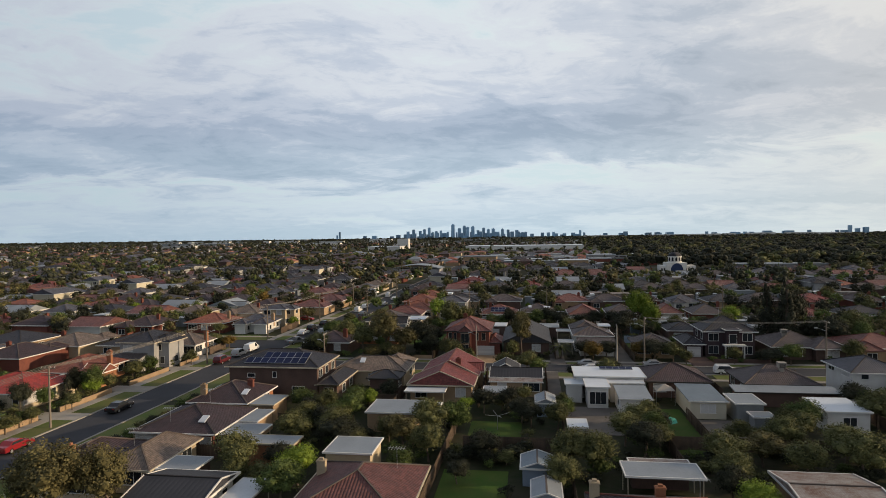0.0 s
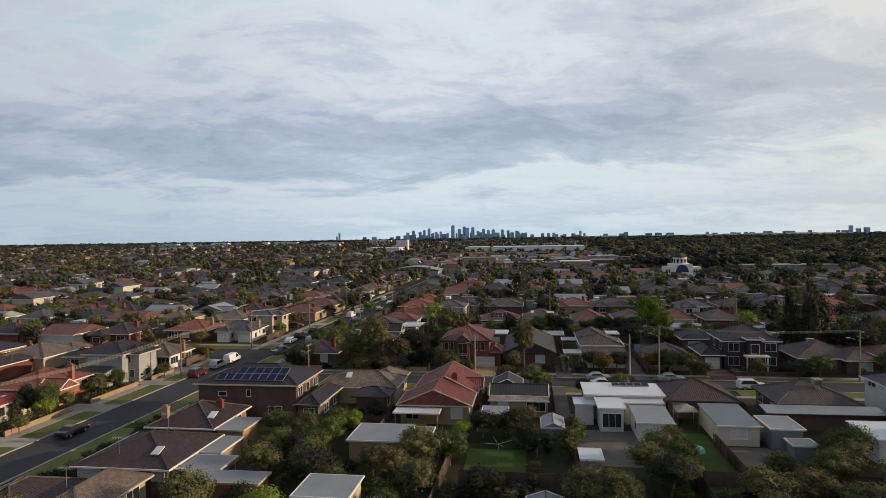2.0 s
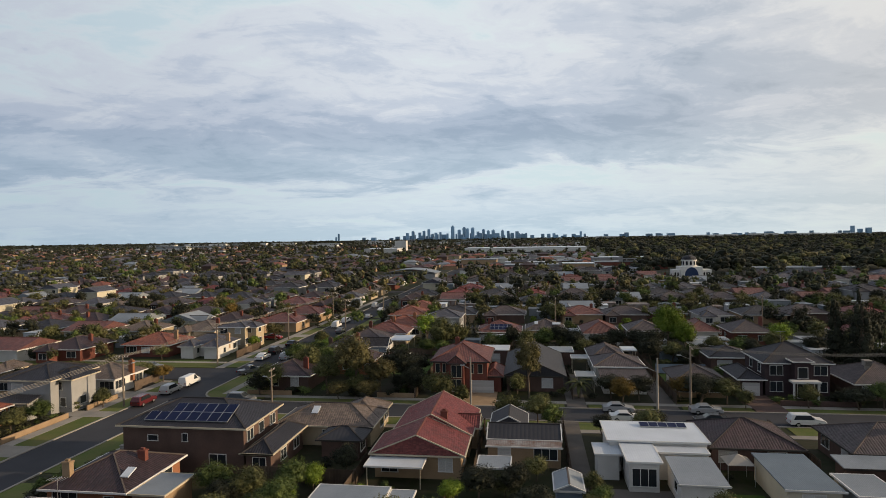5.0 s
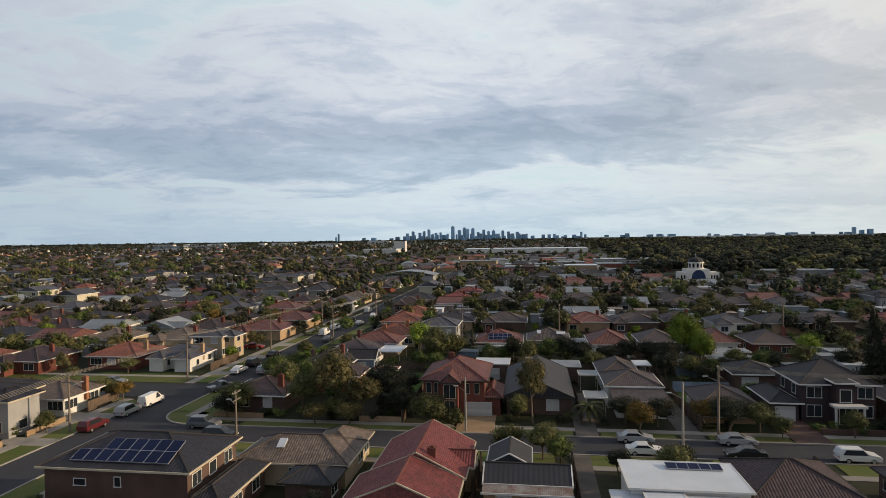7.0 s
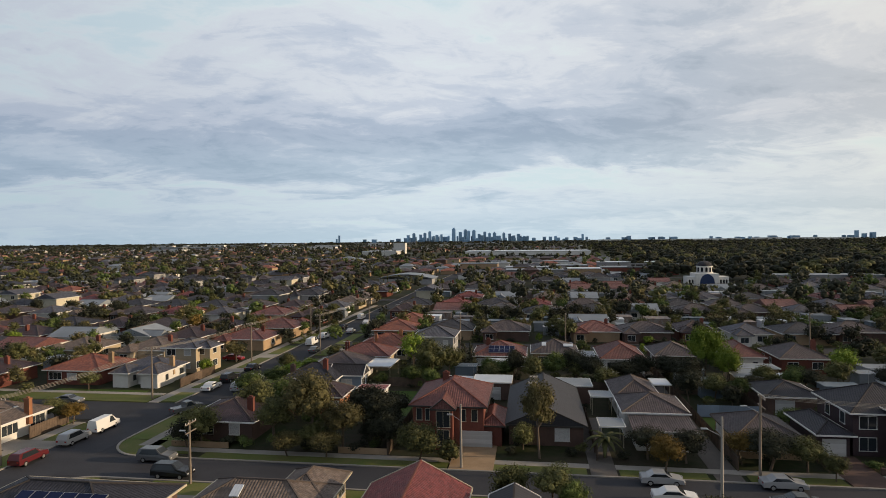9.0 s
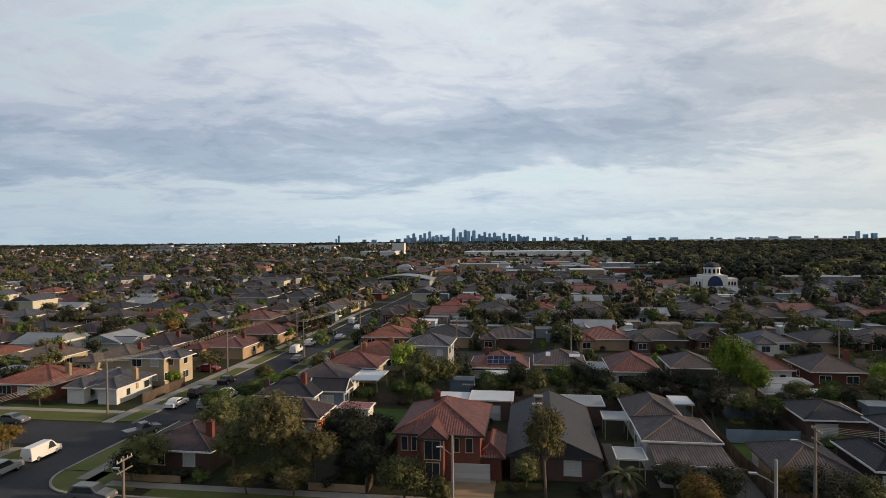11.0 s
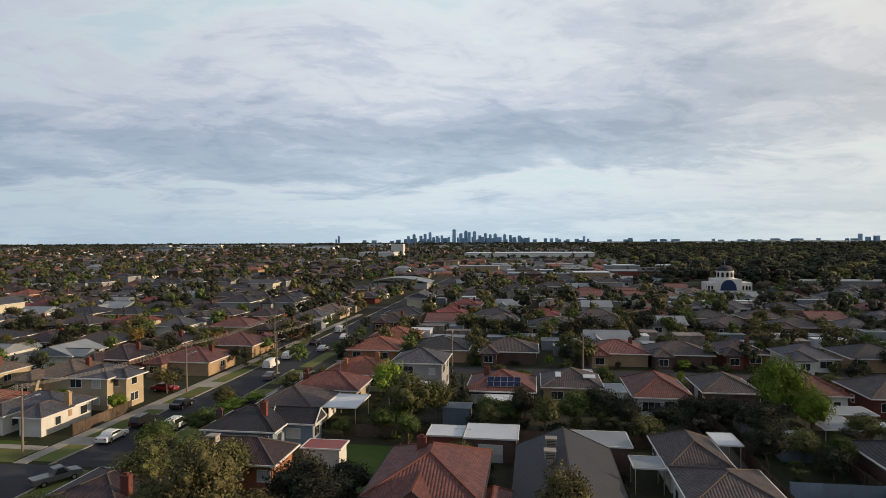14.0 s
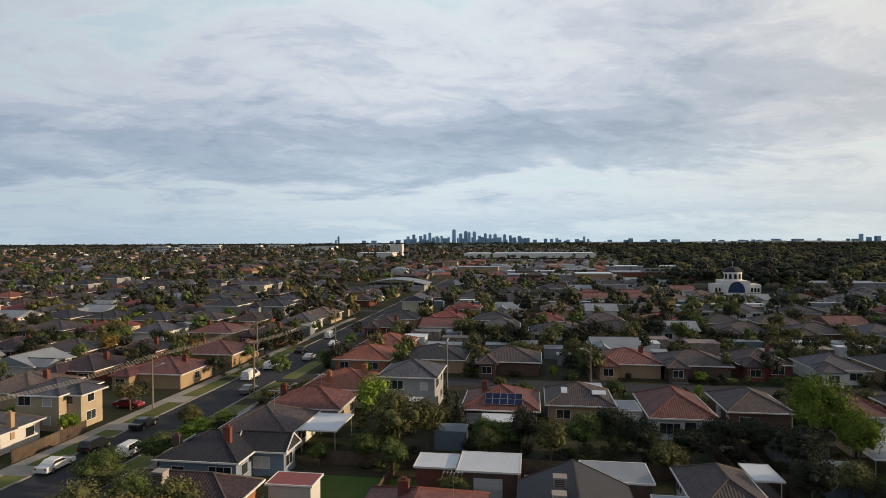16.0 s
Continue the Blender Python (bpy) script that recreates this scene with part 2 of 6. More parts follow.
M["glass"] = mat("glass", (0.030, 0.036, 0.042), (0.02, 0.025, 0.03), rough=0.08, bump=0.0, vary=0.4)
M["blind"] = mat("blind", (0.55, 0.55, 0.54), (0.46, 0.46, 0.45), rough=0.5, vary=0.15)
M["solar"] = mat("solar", (0.008, 0.014, 0.048), (0.011, 0.018, 0.060), rough=0.6, bump=0.0, vary=0.2)
M["alu"] = mat("alu", (0.55, 0.56, 0.57), rough=0.35, metal=0.7)
M["wood_fence"] = mat("wood_fence", (0.13, 0.095, 0.07), (0.075, 0.058, 0.046), scale=1.2, fine=9, vary=0.3)
M["wood_pole"] = mat("wood_pole", (0.26, 0.22, 0.18), (0.18, 0.15, 0.12), fine=20)
M["concrete"] = mat("concrete", (0.36, 0.33, 0.29), (0.27, 0.25, 0.22), scale=0.4)
M["concrete_dark"] = mat("concrete_dark", (0.16, 0.14, 0.125), (0.11, 0.10, 0.09), scale=0.4)
M["asphalt"] = mat("asphalt", (0.058, 0.059, 0.066), (0.042, 0.043, 0.049), scale=0.18, fine=6)
M["line_white"] = mat("line_white", (0.6, 0.6, 0.58))
M["grass"] = mat("grass", (0.092, 0.132, 0.030), (0.160, 0.150, 0.056), scale=0.25, fine=5, bump=0.5)
M["lawn"] = mat("lawn", (0.046, 0.098, 0.016), (0.078, 0.102, 0.024), scale=0.35, fine=6, bump=0.5)
M["ground"] = mat("ground", (0.022, 0.033, 0.011), (0.050, 0.042, 0.028), scale=0.06, fine=0.9, bump=0.4, spread=0.8)
M["bark"] = mat("bark", (0.16, 0.125, 0.095), (0.09, 0.07, 0.055), fine=10)
M["tyre"] = mat("tyre", (0.015, 0.015, 0.016))
M["lamp_glass"] = mat("lamp_glass", (0.6, 0.6, 0.6), rough=0.2)
M["lamp_red"] = mat("lamp_red", (0.35, 0.02, 0.02), rough=0.2)
for cname, c in dict(white=(0.72, 0.72, 0.71), black=(0.018, 0.019, 0.022), red=(0.25, 0.02, 0.025), silver=(0.36, 0.37, 0.38), grey=(0.12, 0.125, 0.13), blue=(0.03, 0.05, 0.12), maroon=(0.10, 0.018, 0.022)).items():
    M["car_" + cname] = mat("car_" + cname, c, tuple(v * 0.92 for v in c), rough=0.22, bump=0.0, vary=0.03)
LEAF = {
    "olive": leaf_mat("leaf_olive", (0.026, 0.031, 0.013), (0.125, 0.126, 0.050)),
    "green": leaf_mat("leaf_green", (0.020, 0.032, 0.011), (0.095, 0.124, 0.037)),
    "lime": leaf_mat("leaf_lime", (0.060, 0.100, 0.012), (0.180, 0.235, 0.034)),
    "dark": leaf_mat("leaf_dark", (0.010, 0.012, 0.009), (0.042, 0.045, 0.028)),
    "gum": leaf_mat("leaf_gum", (0.026, 0.026, 0.013), (0.135, 0.118, 0.050)),
    "rust": leaf_mat("leaf_rust", (0.055, 0.040, 0.012), (0.180, 0.118, 0.032)),
}


# ---- builders ----
def box(bm, x0, x1, y0, y1, z0, z1):
    v = [bm.verts.new((x, y, z)) for z in (z0, z1) for y in (y0, y1) for x in (x0, x1)]
    for f in ((0, 2, 3, 1), (4, 5, 7, 6), (0, 1, 5, 4), (2, 6, 7, 3), (0, 4, 6, 2), (1, 3, 7, 5)):
        bm.faces.new([v[i] for i in f])


def bar(bm, a, b, r, sides=4, r2=None):
    """A tapered rod from a to b."""
    a, b = Vector(a), Vector(b)
    d = (b - a).normalized()
    s = d.cross(Vector((0, 0, 1)) if abs(d.z) < 0.9 else Vector((1, 0, 0))).normalized()
    t = d.cross(s)
    rings = []
    for p, rad in ((a, r), (b, r if r2 is None else r2)):
        rings.append([bm.verts.new(p + (s * math.cos(2 * math.pi * (i + 0.5) / sides) + t * math.sin(2 * math.pi * (i + 0.5) / sides)) * rad) for i in range(sides)])
    for i in range(sides):
        j = (i + 1) % sides
        bm.faces.new((rings[0][i], rings[0][j], rings[1][j], rings[1][i]))
    bm.faces.new(rings[0][::-1])
    bm.faces.new(rings[1])


def mesh_of(name, bm, material):
    bmesh.ops.recalc_face_normals(bm, faces=bm.faces)
    me = bpy.data.meshes.new(name)
    bm.to_mesh(me)
    bm.free()
    me.materials.append(material)
    return me


def part(name, bm, material, parent, label=""):
    me = bm if isinstance(bm, bpy.types.Mesh) else mesh_of(name, bm, material)
    ob = new(name, me)
    ob.parent = parent
    if label:
        tagged(ob, label)
    return ob


def thing(name, x, y, z, label, category, group="", kind="", rz=0.0):
    e = new(name)
    e.empty_display_size = 0.2
    e.matrix_basis = pose(x, y, z, 0, 0, rz)
    return tagged(e, label, category, group, kind)


def slab(name, x0, x1, y0, y1, z0, z1, material, label, category, kind="structure"):
    bm = bmesh.new()
    box(bm, x0, x1, y0, y1, z0, z1)
    return tagged(new(name, mesh_of(name, bm, M[material])), label, category, "", kind)


RECTS = []      # footprints that trees and other houses keep clear of


def clear_of(x, y, r):
    return all(not (a - r < x < b + r and c - r < y < d + r) for a, b, c, d in RECTS)


WIN = {}


def window(parent, x, y, z, w, h, face, pane="glass", frame_mat="trim_white"):
    key = (round(w, 2), round(h, 2), pane, frame_mat)
    if key not in WIN:
        bm = bmesh.new()
        a, t = w / 2, 0.07
        box(bm, -a - t, a + t, -0.07, 0.03, h, h + t)
        box(bm, -a - t - 0.04, a + t + 0.04, -0.12, 0.03, -t, 0)
        for s in (-a - t, a):
            box(bm, s, s + t, -0.07, 0.03, 0, h)
        n = max(1, round(w / 0.95))
        for i in range(1, n):
            u = -a + i * w / n
            box(bm, u - 0.025, u + 0.025, -0.06, 0.03, 0, h)
        fr = mesh_of("window", bm, M[frame_mat])
        bm = bmesh.new()
        if pane == "blind":     # roller shutter slats
            k = max(3, int(h / 0.16))
            for i in range(k):
                box(bm, -a, a, -0.04, 0.02, i * h / k, (i + 0.86) * h / k)
        else:
            box(bm, -a, a, -0.025, 0.02, 0, h)
        WIN[key] = fr, mesh_of("pane", bm, M[pane])
    fr, pn = WIN[key]
    o = part("window", fr, None, parent)
    o.matrix_basis = pose(x, y, z, 0, 0, {"S": 0, "E": 90, "N": 180, "W": 270}[face])
    part("pane", pn, None, o)
    return o


def roof_shape(bm, caps, x0, x1, y0, y1, h, kind, rise):
    """A closed roof over the eaves rectangle; caps takes its ridge and hip lines."""
    t = 0.14
    cx, cy, a, b = (x0 + x1) / 2, (y0 + y1) / 2, (x1 - x0) / 2, (y1 - y0) / 2
    if kind == "flat":
        box(bm, x0, x1, y0, y1, h - 0.1, h + 0.12)
        return
    c = [Vector(p) for p in ((x0, y0, h), (x1, y0, h), (x1, y1, h), (x0, y1, h))]
    if kind == "skillion":      # falls to the south
        c[2].z += rise
        c[3].z += rise
        lo = [bm.verts.new(p - Vector((0, 0, t))) for p in c]
        up = [bm.verts.new(p) for p in c]
        bm.faces.new(up)
        bm.faces.new(lo[::-1])
        for i in range(4):
            j = (i + 1) % 4
            bm.faces.new((lo[i], lo[j], up[j], up[i]))
        return
    if kind == "hip":
        r = max(abs(a - b), 0.3)
        e = [Vector((cx - r, cy, h + rise)), Vector((cx + r, cy, h + rise))] if a >= b else [Vector((cx, cy - r, h + rise)), Vector((cx, cy + r, h + rise))]
    else:
        e = [Vector((x0, cy, h + rise)), Vector((x1, cy, h + rise))] if kind == "gable_x" else [Vector((cx, y0, h + rise)), Vector((cx, y1, h + rise))]
    along_x = abs(e[1].x - e[0].x) > abs(e[1].y - e[0].y)
    lo = [bm.verts.new(p - Vector((0, 0, t))) for p in c]
    up = [bm.verts.new(p) for p in c]
    rv = [bm.verts.new(p) for p in e]
    if along_x:
        faces = [(up[0], up[1], rv[1], rv[0]), (up[2], up[3], rv[0], rv[1]), (up[1], up[2], rv[1]), (up[3], up[0], rv[0])]
        hips = ((0, 0), (3, 0), (1, 1), (2, 1))
    else:
        faces = [(up[1], up[2], rv[1], rv[0]), (up[3], up[0], rv[0], rv[1]), (up[0], up[1], rv[0]), (up[2], up[3], rv[1])]
        hips = ((0, 0), (1, 0), (2, 1), (3, 1))
    for f in faces:
        bm.faces.new(f)
    bm.faces.new(lo[::-1])
    for i in range(4):
        j = (i + 1) % 4
        bm.faces.new((lo[i], lo[j], up[j], up[i]))
    bar(caps, e[0], e[1], 0.13, 4)
    if kind == "hip":
        for i, k in hips:
            bar(caps, c[i] + Vector((0, 0, 0.03)), e[k], 0.11, 4)


def gutter(bm, x0, x1, y0, y1, h):
    w = 0.1
    box(bm, x0 - w, x1 + w, y0 - w, y0 + 0.02, h - 0.17, h + 0.015)
    box(bm, x0 - w, x1 + w, y1 - 0.02, y1 + w, h - 0.17, h + 0.015)
    box(bm, x0 - w, x0 + 0.02, y0 + 0.02, y1 - 0.02, h - 0.17, h + 0.015)
    box(bm, x1 - 0.02, x1 + w, y0 + 0.02, y1 - 0.02, h - 0.17, h + 0.015)


rng = random.Random(11)


def house(label, wings, wall="brick_brown", roof="tile_brown", trim="trim_white", cap="cap_light", wins=None, chims=(), name="house", category="house", over=0.5, group="", pane=None, frames="trim_white"):
    """wings: eaves rectangle (x0, x1, y0, y1), eaves height, roof kind, rise. wins: (x or y along the face, z, w, h, face, wing[, pane])."""
    x0, x1, y0, y1 = wings[0][:4]
    cx, cy = (x0 + x1) / 2, (y0 + y1) / 2
    e = thing(name, cx, cy, 0, label, category, group)
    for k, (x0, x1, y0, y1, h, kind, rise) in enumerate(wings):
        RECTS.append((x0, x1, y0, y1))
        x0, x1, y0, y1 = x0 - cx, x1 - cx, y0 - cy, y1 - cy
        o = min(over, 0.12 * min(x1 - x0, y1 - y0))
        bm = bmesh.new()
        box(bm, x0 + o, x1 - o, y0 + o, y1 - o, 0, h - 0.11 - 0.004 * k)
        if kind == "skillion":
            v = [bm.verts.new(p) for p in ((x0 + o, y1 - o, h - 0.12), (x1 - o, y1 - o, h - 0.12), (x0 + o, y1 - o, h + rise - 0.2), (x1 - o, y1 - o, h + rise - 0.2), (x0 + o, y0 + o, h - 0.12), (x1 - o, y0 + o, h - 0.12))]
            for f in ((0, 1, 3, 2), (0, 2, 4), (1, 5, 3)):
                bm.faces.new([v[i] for i in f])
        part("wall", bm, M[wall], e)
        bm, caps = bmesh.new(), bmesh.new()
        roof_shape(bm, caps, x0, x1, y0, y1, h, kind, rise)
        rf = part("roof", bm, M[roof] if not isinstance(roof, tuple) else M[roof[k]], e)
        if len(caps.verts):
            part("ridge_cap", caps, M[cap], rf)
        else:
            caps.free()
        if group and k:
            continue
        bm = bmesh.new()
        if kind == "skillion":
            box(bm, x0 - 0.1, x1 + 0.1, y0 - 0.1, y0 - 0.004, h - 0.17, h + 0.01)
        else:
            gutter(bm, x0, x1, y0, y1, h + (0.135 if kind == "flat" else 0))
        part("gutter", bm, M[trim], rf)
        if kind.startswith("gable") and not group:        # verge boards
            mid = (x0 + x1) / 2 if kind == "gable_y" else (y0 + y1) / 2
            for s in (0, 1):
                for side in (0, 1):
                    bm = bmesh.new()
                    if kind == "gable_y":
                        yy = (y0 - 0.03, y1 + 0.03)[s]
                        bar(bm, ((x0, x1)[side], yy, h), (mid, yy, h + rise), 0.09)
                    else:
                        xx = (x0 - 0.03, x1 + 0.03)[s]
                        bar(bm, (xx, (y0, y1)[side], h), (xx, mid, h + rise), 0.09)
                    part("bargeboard", bm, M[trim], rf)
        if wins is None:
            for face in "SEW":
                u0, u1 = (x0, x1) if face == "S" else (y0, y1)
                n = int((u1 - u0) / 3.6)
                for i in range(n):
                    u = u0 + (u1 - u0) * (i + 0.5) / n + rng.uniform(-0.4, 0.4)
                    for fl in range(1 if h < 4.5 else 2):
                        if rng.random() < 0.15 or h < 2.4:
                            continue
                        ww, hh = rng.choice(((1.9, 1.25), (1.4, 1.2), (2.6, 1.35), (1.0, 1.1)))
                        zz = 0.95 + 2.65 * fl
                        pn = pane or ("blind" if rng.random() < 0.25 else "glass")
                        px, py = {"S": (u, y0 + o), "E": (x1 - o, u), "W": (x0 + o, u)}[face]
                        window(e, px, py, zz, ww, min(hh, h - zz - 0.25), face, pn, frames)
    for w in wins or ():
        u, z, ww, hh, face, k = w[:6]
        x0, x1, y0, y1 = wings[k][:4]
        o = min(over, 0.12 * min(x1 - x0, y1 - y0))
        px, py = {"S": (u, y0 + o), "E": (x1 - o, u), "W": (x0 + o, u), "N": (u, y1 - o)}[face]
        window(e, px - cx, py - cy, z, ww, hh, face, w[6] if len(w) > 6 else "glass", frames)
    for (x, y, top, cm) in chims:
        bm = bmesh.new()
        box(bm, x - cx - 0.42, x - cx + 0.42, y - cy - 0.3, y - cy + 0.3, 1.5, top)
        box(bm, x - cx - 0.48, x - cx + 0.48, y - cy - 0.36, y - cy + 0.36, top - 0.16, top - 0.05)
        box(bm, x - cx - 0.2, x - cx + 0.2, y - cy - 0.15, y - cy + 0.15, top + 0.003, top + 0.2)
        part("chimney", bm, M[cm], e)
    return e


def garage_door(e, x, y, w, h, face="S"):
    """A panel-lift door in the wall of thing e, at a world place."""
    bm = bmesh.new()
    box(bm, -w / 2, w / 2, -0.04, 0.02, 0, h)
    o = part("garage_door", bm, M["blind"], e, "pale panelled lift door")
    bm = bmesh.new()
    box(bm, -w / 2 + 0.03, w / 2 - 0.03, -0.08, -0.042, 0.025, h / 4 - 0.025)
    pm = mesh_of("panel", bm, M["blind"])
    for i in range(4):
        part("panel", pm, None, o).location = (0, 0, i * h / 4)
    o.matrix_basis = pose(x - e.location.x, y - e.location.y, 0, 0, 0, {"S": 0, "E": 90, "W": 270}[face])
    return o


def shed(label, x0, x1, y0, y1, h, roof, wall, kind="flat", rise=0.4, wins=(), name="shed", trim="trim_white"):
    return house(label, [(x0, x1, y0, y1, h, kind, rise)], wall, roof, trim, wins=wins, name=name, category="shed", over=0.2)


def carport(label, x0, x1, y0, y1, h, roof, name="carport"):
    cx, cy = (x0 + x1) / 2, (y0 + y1) / 2
    e = thing(name, cx, cy, 0, label, "carport")
    RECTS.append((x0, x1, y0, y1))
    a, b = (x1 - x0) / 2, (y1 - y0) / 2
    bm = bmesh.new()
    box(bm, -a, a, -b, b, h - 0.06, h)
    part("roof", bm, M[roof], e)
    bm = bmesh.new()
    gutter(bm, -a, a, -b, b, h + 0.02)
    part("fascia", bm, M["trim_white"], e)
    bm = bmesh.new()
    bar(bm, (0, 0, 0), (0, 0, h - 0.06), 0.06)
    post = mesh_of("post", bm, M["trim_cream"])
    for x in (-a + 0.2, a - 0.2):
        for y in (-b + 0.2, b - 0.2):
            part("post", post, None, e).location = (x, y, 0)
    return e


def solar_array(x0, y0, z0, nx, ny, pw, ph, slope, label="dark blue solar panels in pale frames on the roof", skew=0):
    e = thing("solar_array", x0, y0, z0, label, "solar panels")
    e.matrix_basis = pose(x0, y0, z0, slope)
    bm = bmesh.new()
    box(bm, 0.02, pw - 0.02, 0.02, ph - 0.02, 0.06, 0.10)
    cell = mesh_of("panel", bm, M["solar"])
    bm = bmesh.new()
    for a in ((0, pw, 0, 0.025), (0, pw, ph - 0.025, ph), (0, 0.025, 0.025, ph - 0.025), (pw - 0.025, pw, 0.025, ph - 0.025)):
        box(bm, *a, 0, 0.115)
    fr = mesh_of("frame", bm, M["alu"])
    for j in range(ny):
        for i in range(nx):
            p = part("panel", cell, None, e)
            p.location = (i * (pw + 0.02) + skew * j, j * (ph + 0.02), 0)
            part("frame", fr, None, p)
    return e


def arrays_mesh(name, verts, faces, material):
    me = bpy.data.meshes.new(name)
    me.from_pydata(verts.tolist() if hasattr(verts, "tolist") else verts, [], faces.tolist() if hasattr(faces, "tolist") else faces)
    me.materials.append(material)
    return me


def leaves(gen, centres, radii, n, size, squash=0.8, aspect=0.6):
    """Loose four-sided leaf sprays scattered over the outer part of the clumps."""
    w = radii[:, 0] ** 2
    k = gen.choice(len(centres), n, p=w / w.sum())
    d = gen.normal(size=(n, 3))
    d /= np.linalg.norm(d, axis=1)[:, None]
    d[:, 2] = np.where(d[:, 2] < -0.5, -d[:, 2], d[:, 2])
    r = gen.uniform(0.58, 1.14, n)[:, None]
    p = centres[k] + d * radii[k] * r
    nrm = d + gen.normal(size=(n, 3)) * 0.55
    nrm /= np.linalg.norm(nrm, axis=1)[:, None]
    t = np.cross(nrm, gen.normal(size=(n, 3)))
    t /= np.linalg.norm(t, axis=1)[:, None]
    s = np.cross(nrm, t)
    sz = size * gen.uniform(0.55, 1.35, n)[:, None]
    q = np.stack([p - t * sz, p - s * sz * aspect + nrm * sz * 0.2, p + t * sz, p + s * sz * aspect], axis=1).reshape(-1, 3)
    return q, np.arange(n * 4).reshape(-1, 4)


ICO = bmesh.new()
bmesh.ops.create_icosphere(ICO, subdivisions=1, radius=1)
ICO_V = np.array([v.co[:] for v in ICO.verts])
ICO.verts.index_update()
ICO_F = np.array([[v.index for v in f.verts] for f in ICO.faces])
ICO.free()


def crown_arrays(gen, h, w, style, n, size, nblob, core=0.57):
    """Clumps of a crown of height h and width w standing on the ground."""
    if style == "cone":
        z = gen.uniform(0.08, 0.97, nblob)
        rad = (1 - z) * 0.5 * w * gen.uniform(0.75, 1.1, nblob) + 0.12 * w
        ang = gen.uniform(0, 6.28, nblob)
        c = np.stack([np.cos(ang) * rad * 0.5, np.sin(ang) * rad * 0.5, z * h], 1)
        r = np.stack([rad * 0.62, rad * 0.62, 0.12 * h * np.ones(nblob)], 1)
    else:
        base = {"round": 0.18, "tree": 0.30, "gum": 0.34, "bush": 0.0}[style]
        d = gen.normal(size=(nblob, 3))
        d /= np.linalg.norm(d, axis=1)[:, None]
        rr = gen.uniform(0.25, 1.0, nblob)[:, None] ** 0.6
        c = d * rr * np.array([w * 0.36, w * 0.36, h * (1 - base) * 0.36])
        c[:, 2] += h * (base + (1 - base) * 0.5)
        s = gen.uniform(0.15, 0.27, nblob)[:, None] * (0.8 if style == "gum" else 1.0)
        r = s * np.array([w, w, min(h, w * 1.2) * 0.8])
    q, f = leaves(gen, c, r, n, size)
    vs, fs, off = [q], [f], len(q)
    tri = []
    for ci, ri in zip(c, r):
        wob = 1 + gen.normal(size=(len(ICO_V), 1)) * 0.13
        tri.append(ICO_F + off)
        vs.append(ICO_V * wob * ri * core + ci)
        off += len(ICO_V)
    return np.concatenate(vs), fs[0].tolist() + np.concatenate(tri).tolist(), c


TREES = {}


def tree_proto(style, leaf, h, w, seed, near=True):
    key = (style, leaf, seed, near)
    if key in TREES:
        return TREES[key]
    gen = np.random.default_rng(seed * 17 + len(style) + len(leaf))
    n, size, nb = (5200, 0.118, 40) if near else (1500, 0.19, 24)
    if style == "bush":
        n = n // 4
    if style == "gum":
        n, nb = int(n * 1.5), nb + 14
    v, f, c = crown_arrays(gen, h, w, style, n, size * (w / 6) ** 0.5, nb, 0.47)
    crown = arrays_mesh("crown", v, f, LEAF[leaf])
    bm = bmesh.new()
    fork = h * {"cone": 0.8, "round": 0.3, "tree": 0.4, "gum": 0.42, "bush": 0.2}[style]
    lean = gen.normal(size=2) * 0.03 * h
    bar(bm, (0, 0, -0.1), (lean[0], lean[1], fork), 0.03 * h ** 0.9, 7, 0.018 * h)
    if style != "cone":
        for ci in c[:7]:
            mid = Vector((lean[0], lean[1], fork)).lerp(Vector(ci), 0.55)
            bar(bm, (lean[0], lean[1], fork * 0.9), mid, 0.013 * h, 5, 0.008 * h)
            bar(bm, mid, Vector(ci), 0.008 * h, 4, 0.004 * h)
    trunk = mesh_of("trunk", bm, M["bark"])
    TREES[key] = crown, trunk, h, w
    return TREES[key]


TREE_N = [0]
LEAF_WORD = {"olive": "dull olive-green", "green": "mid-green", "lime": "bright lime-green", "dark": "very dark green", "gum": "brownish olive", "rust": "yellow-brown"}
STYLE_WORD = {"tree": "spreading garden tree", "round": "clipped round tree", "gum": "tall gum tree", "cone": "pointed conifer", "bush": "dense garden shrub"}


def tree(x, y, h, w, style="tree", leaf="green", near=True, place="in a suburban yard"):
    TREE_N[0] += 1
    near = near and y < 176
    big = {"tree": (7, 6), "round": (5, 5), "gum": (11, 8), "cone": (9, 3.5), "bush": (2.4, 3)}[style]
    crown, trunk, ph, pw = tree_proto(style, leaf, big[0], big[1], TREE_N[0] % (3 if near else 2), near)
    e = thing("shrub" if style == "bush" else "tree", x, y, 0, f"{LEAF_WORD[leaf]} {STYLE_WORD[style]} {place}", "shrub" if style == "bush" else "tree", "garden trees")
    e.matrix_basis = pose(x, y, 0, 0, 0, (TREE_N[0] * 137.5) % 360)
    for nm, me in (("trunk", trunk), ("crown", crown)):
        o = part(nm, me, None, e)
        o.scale = (w / pw, w / pw, h / ph)
    return e


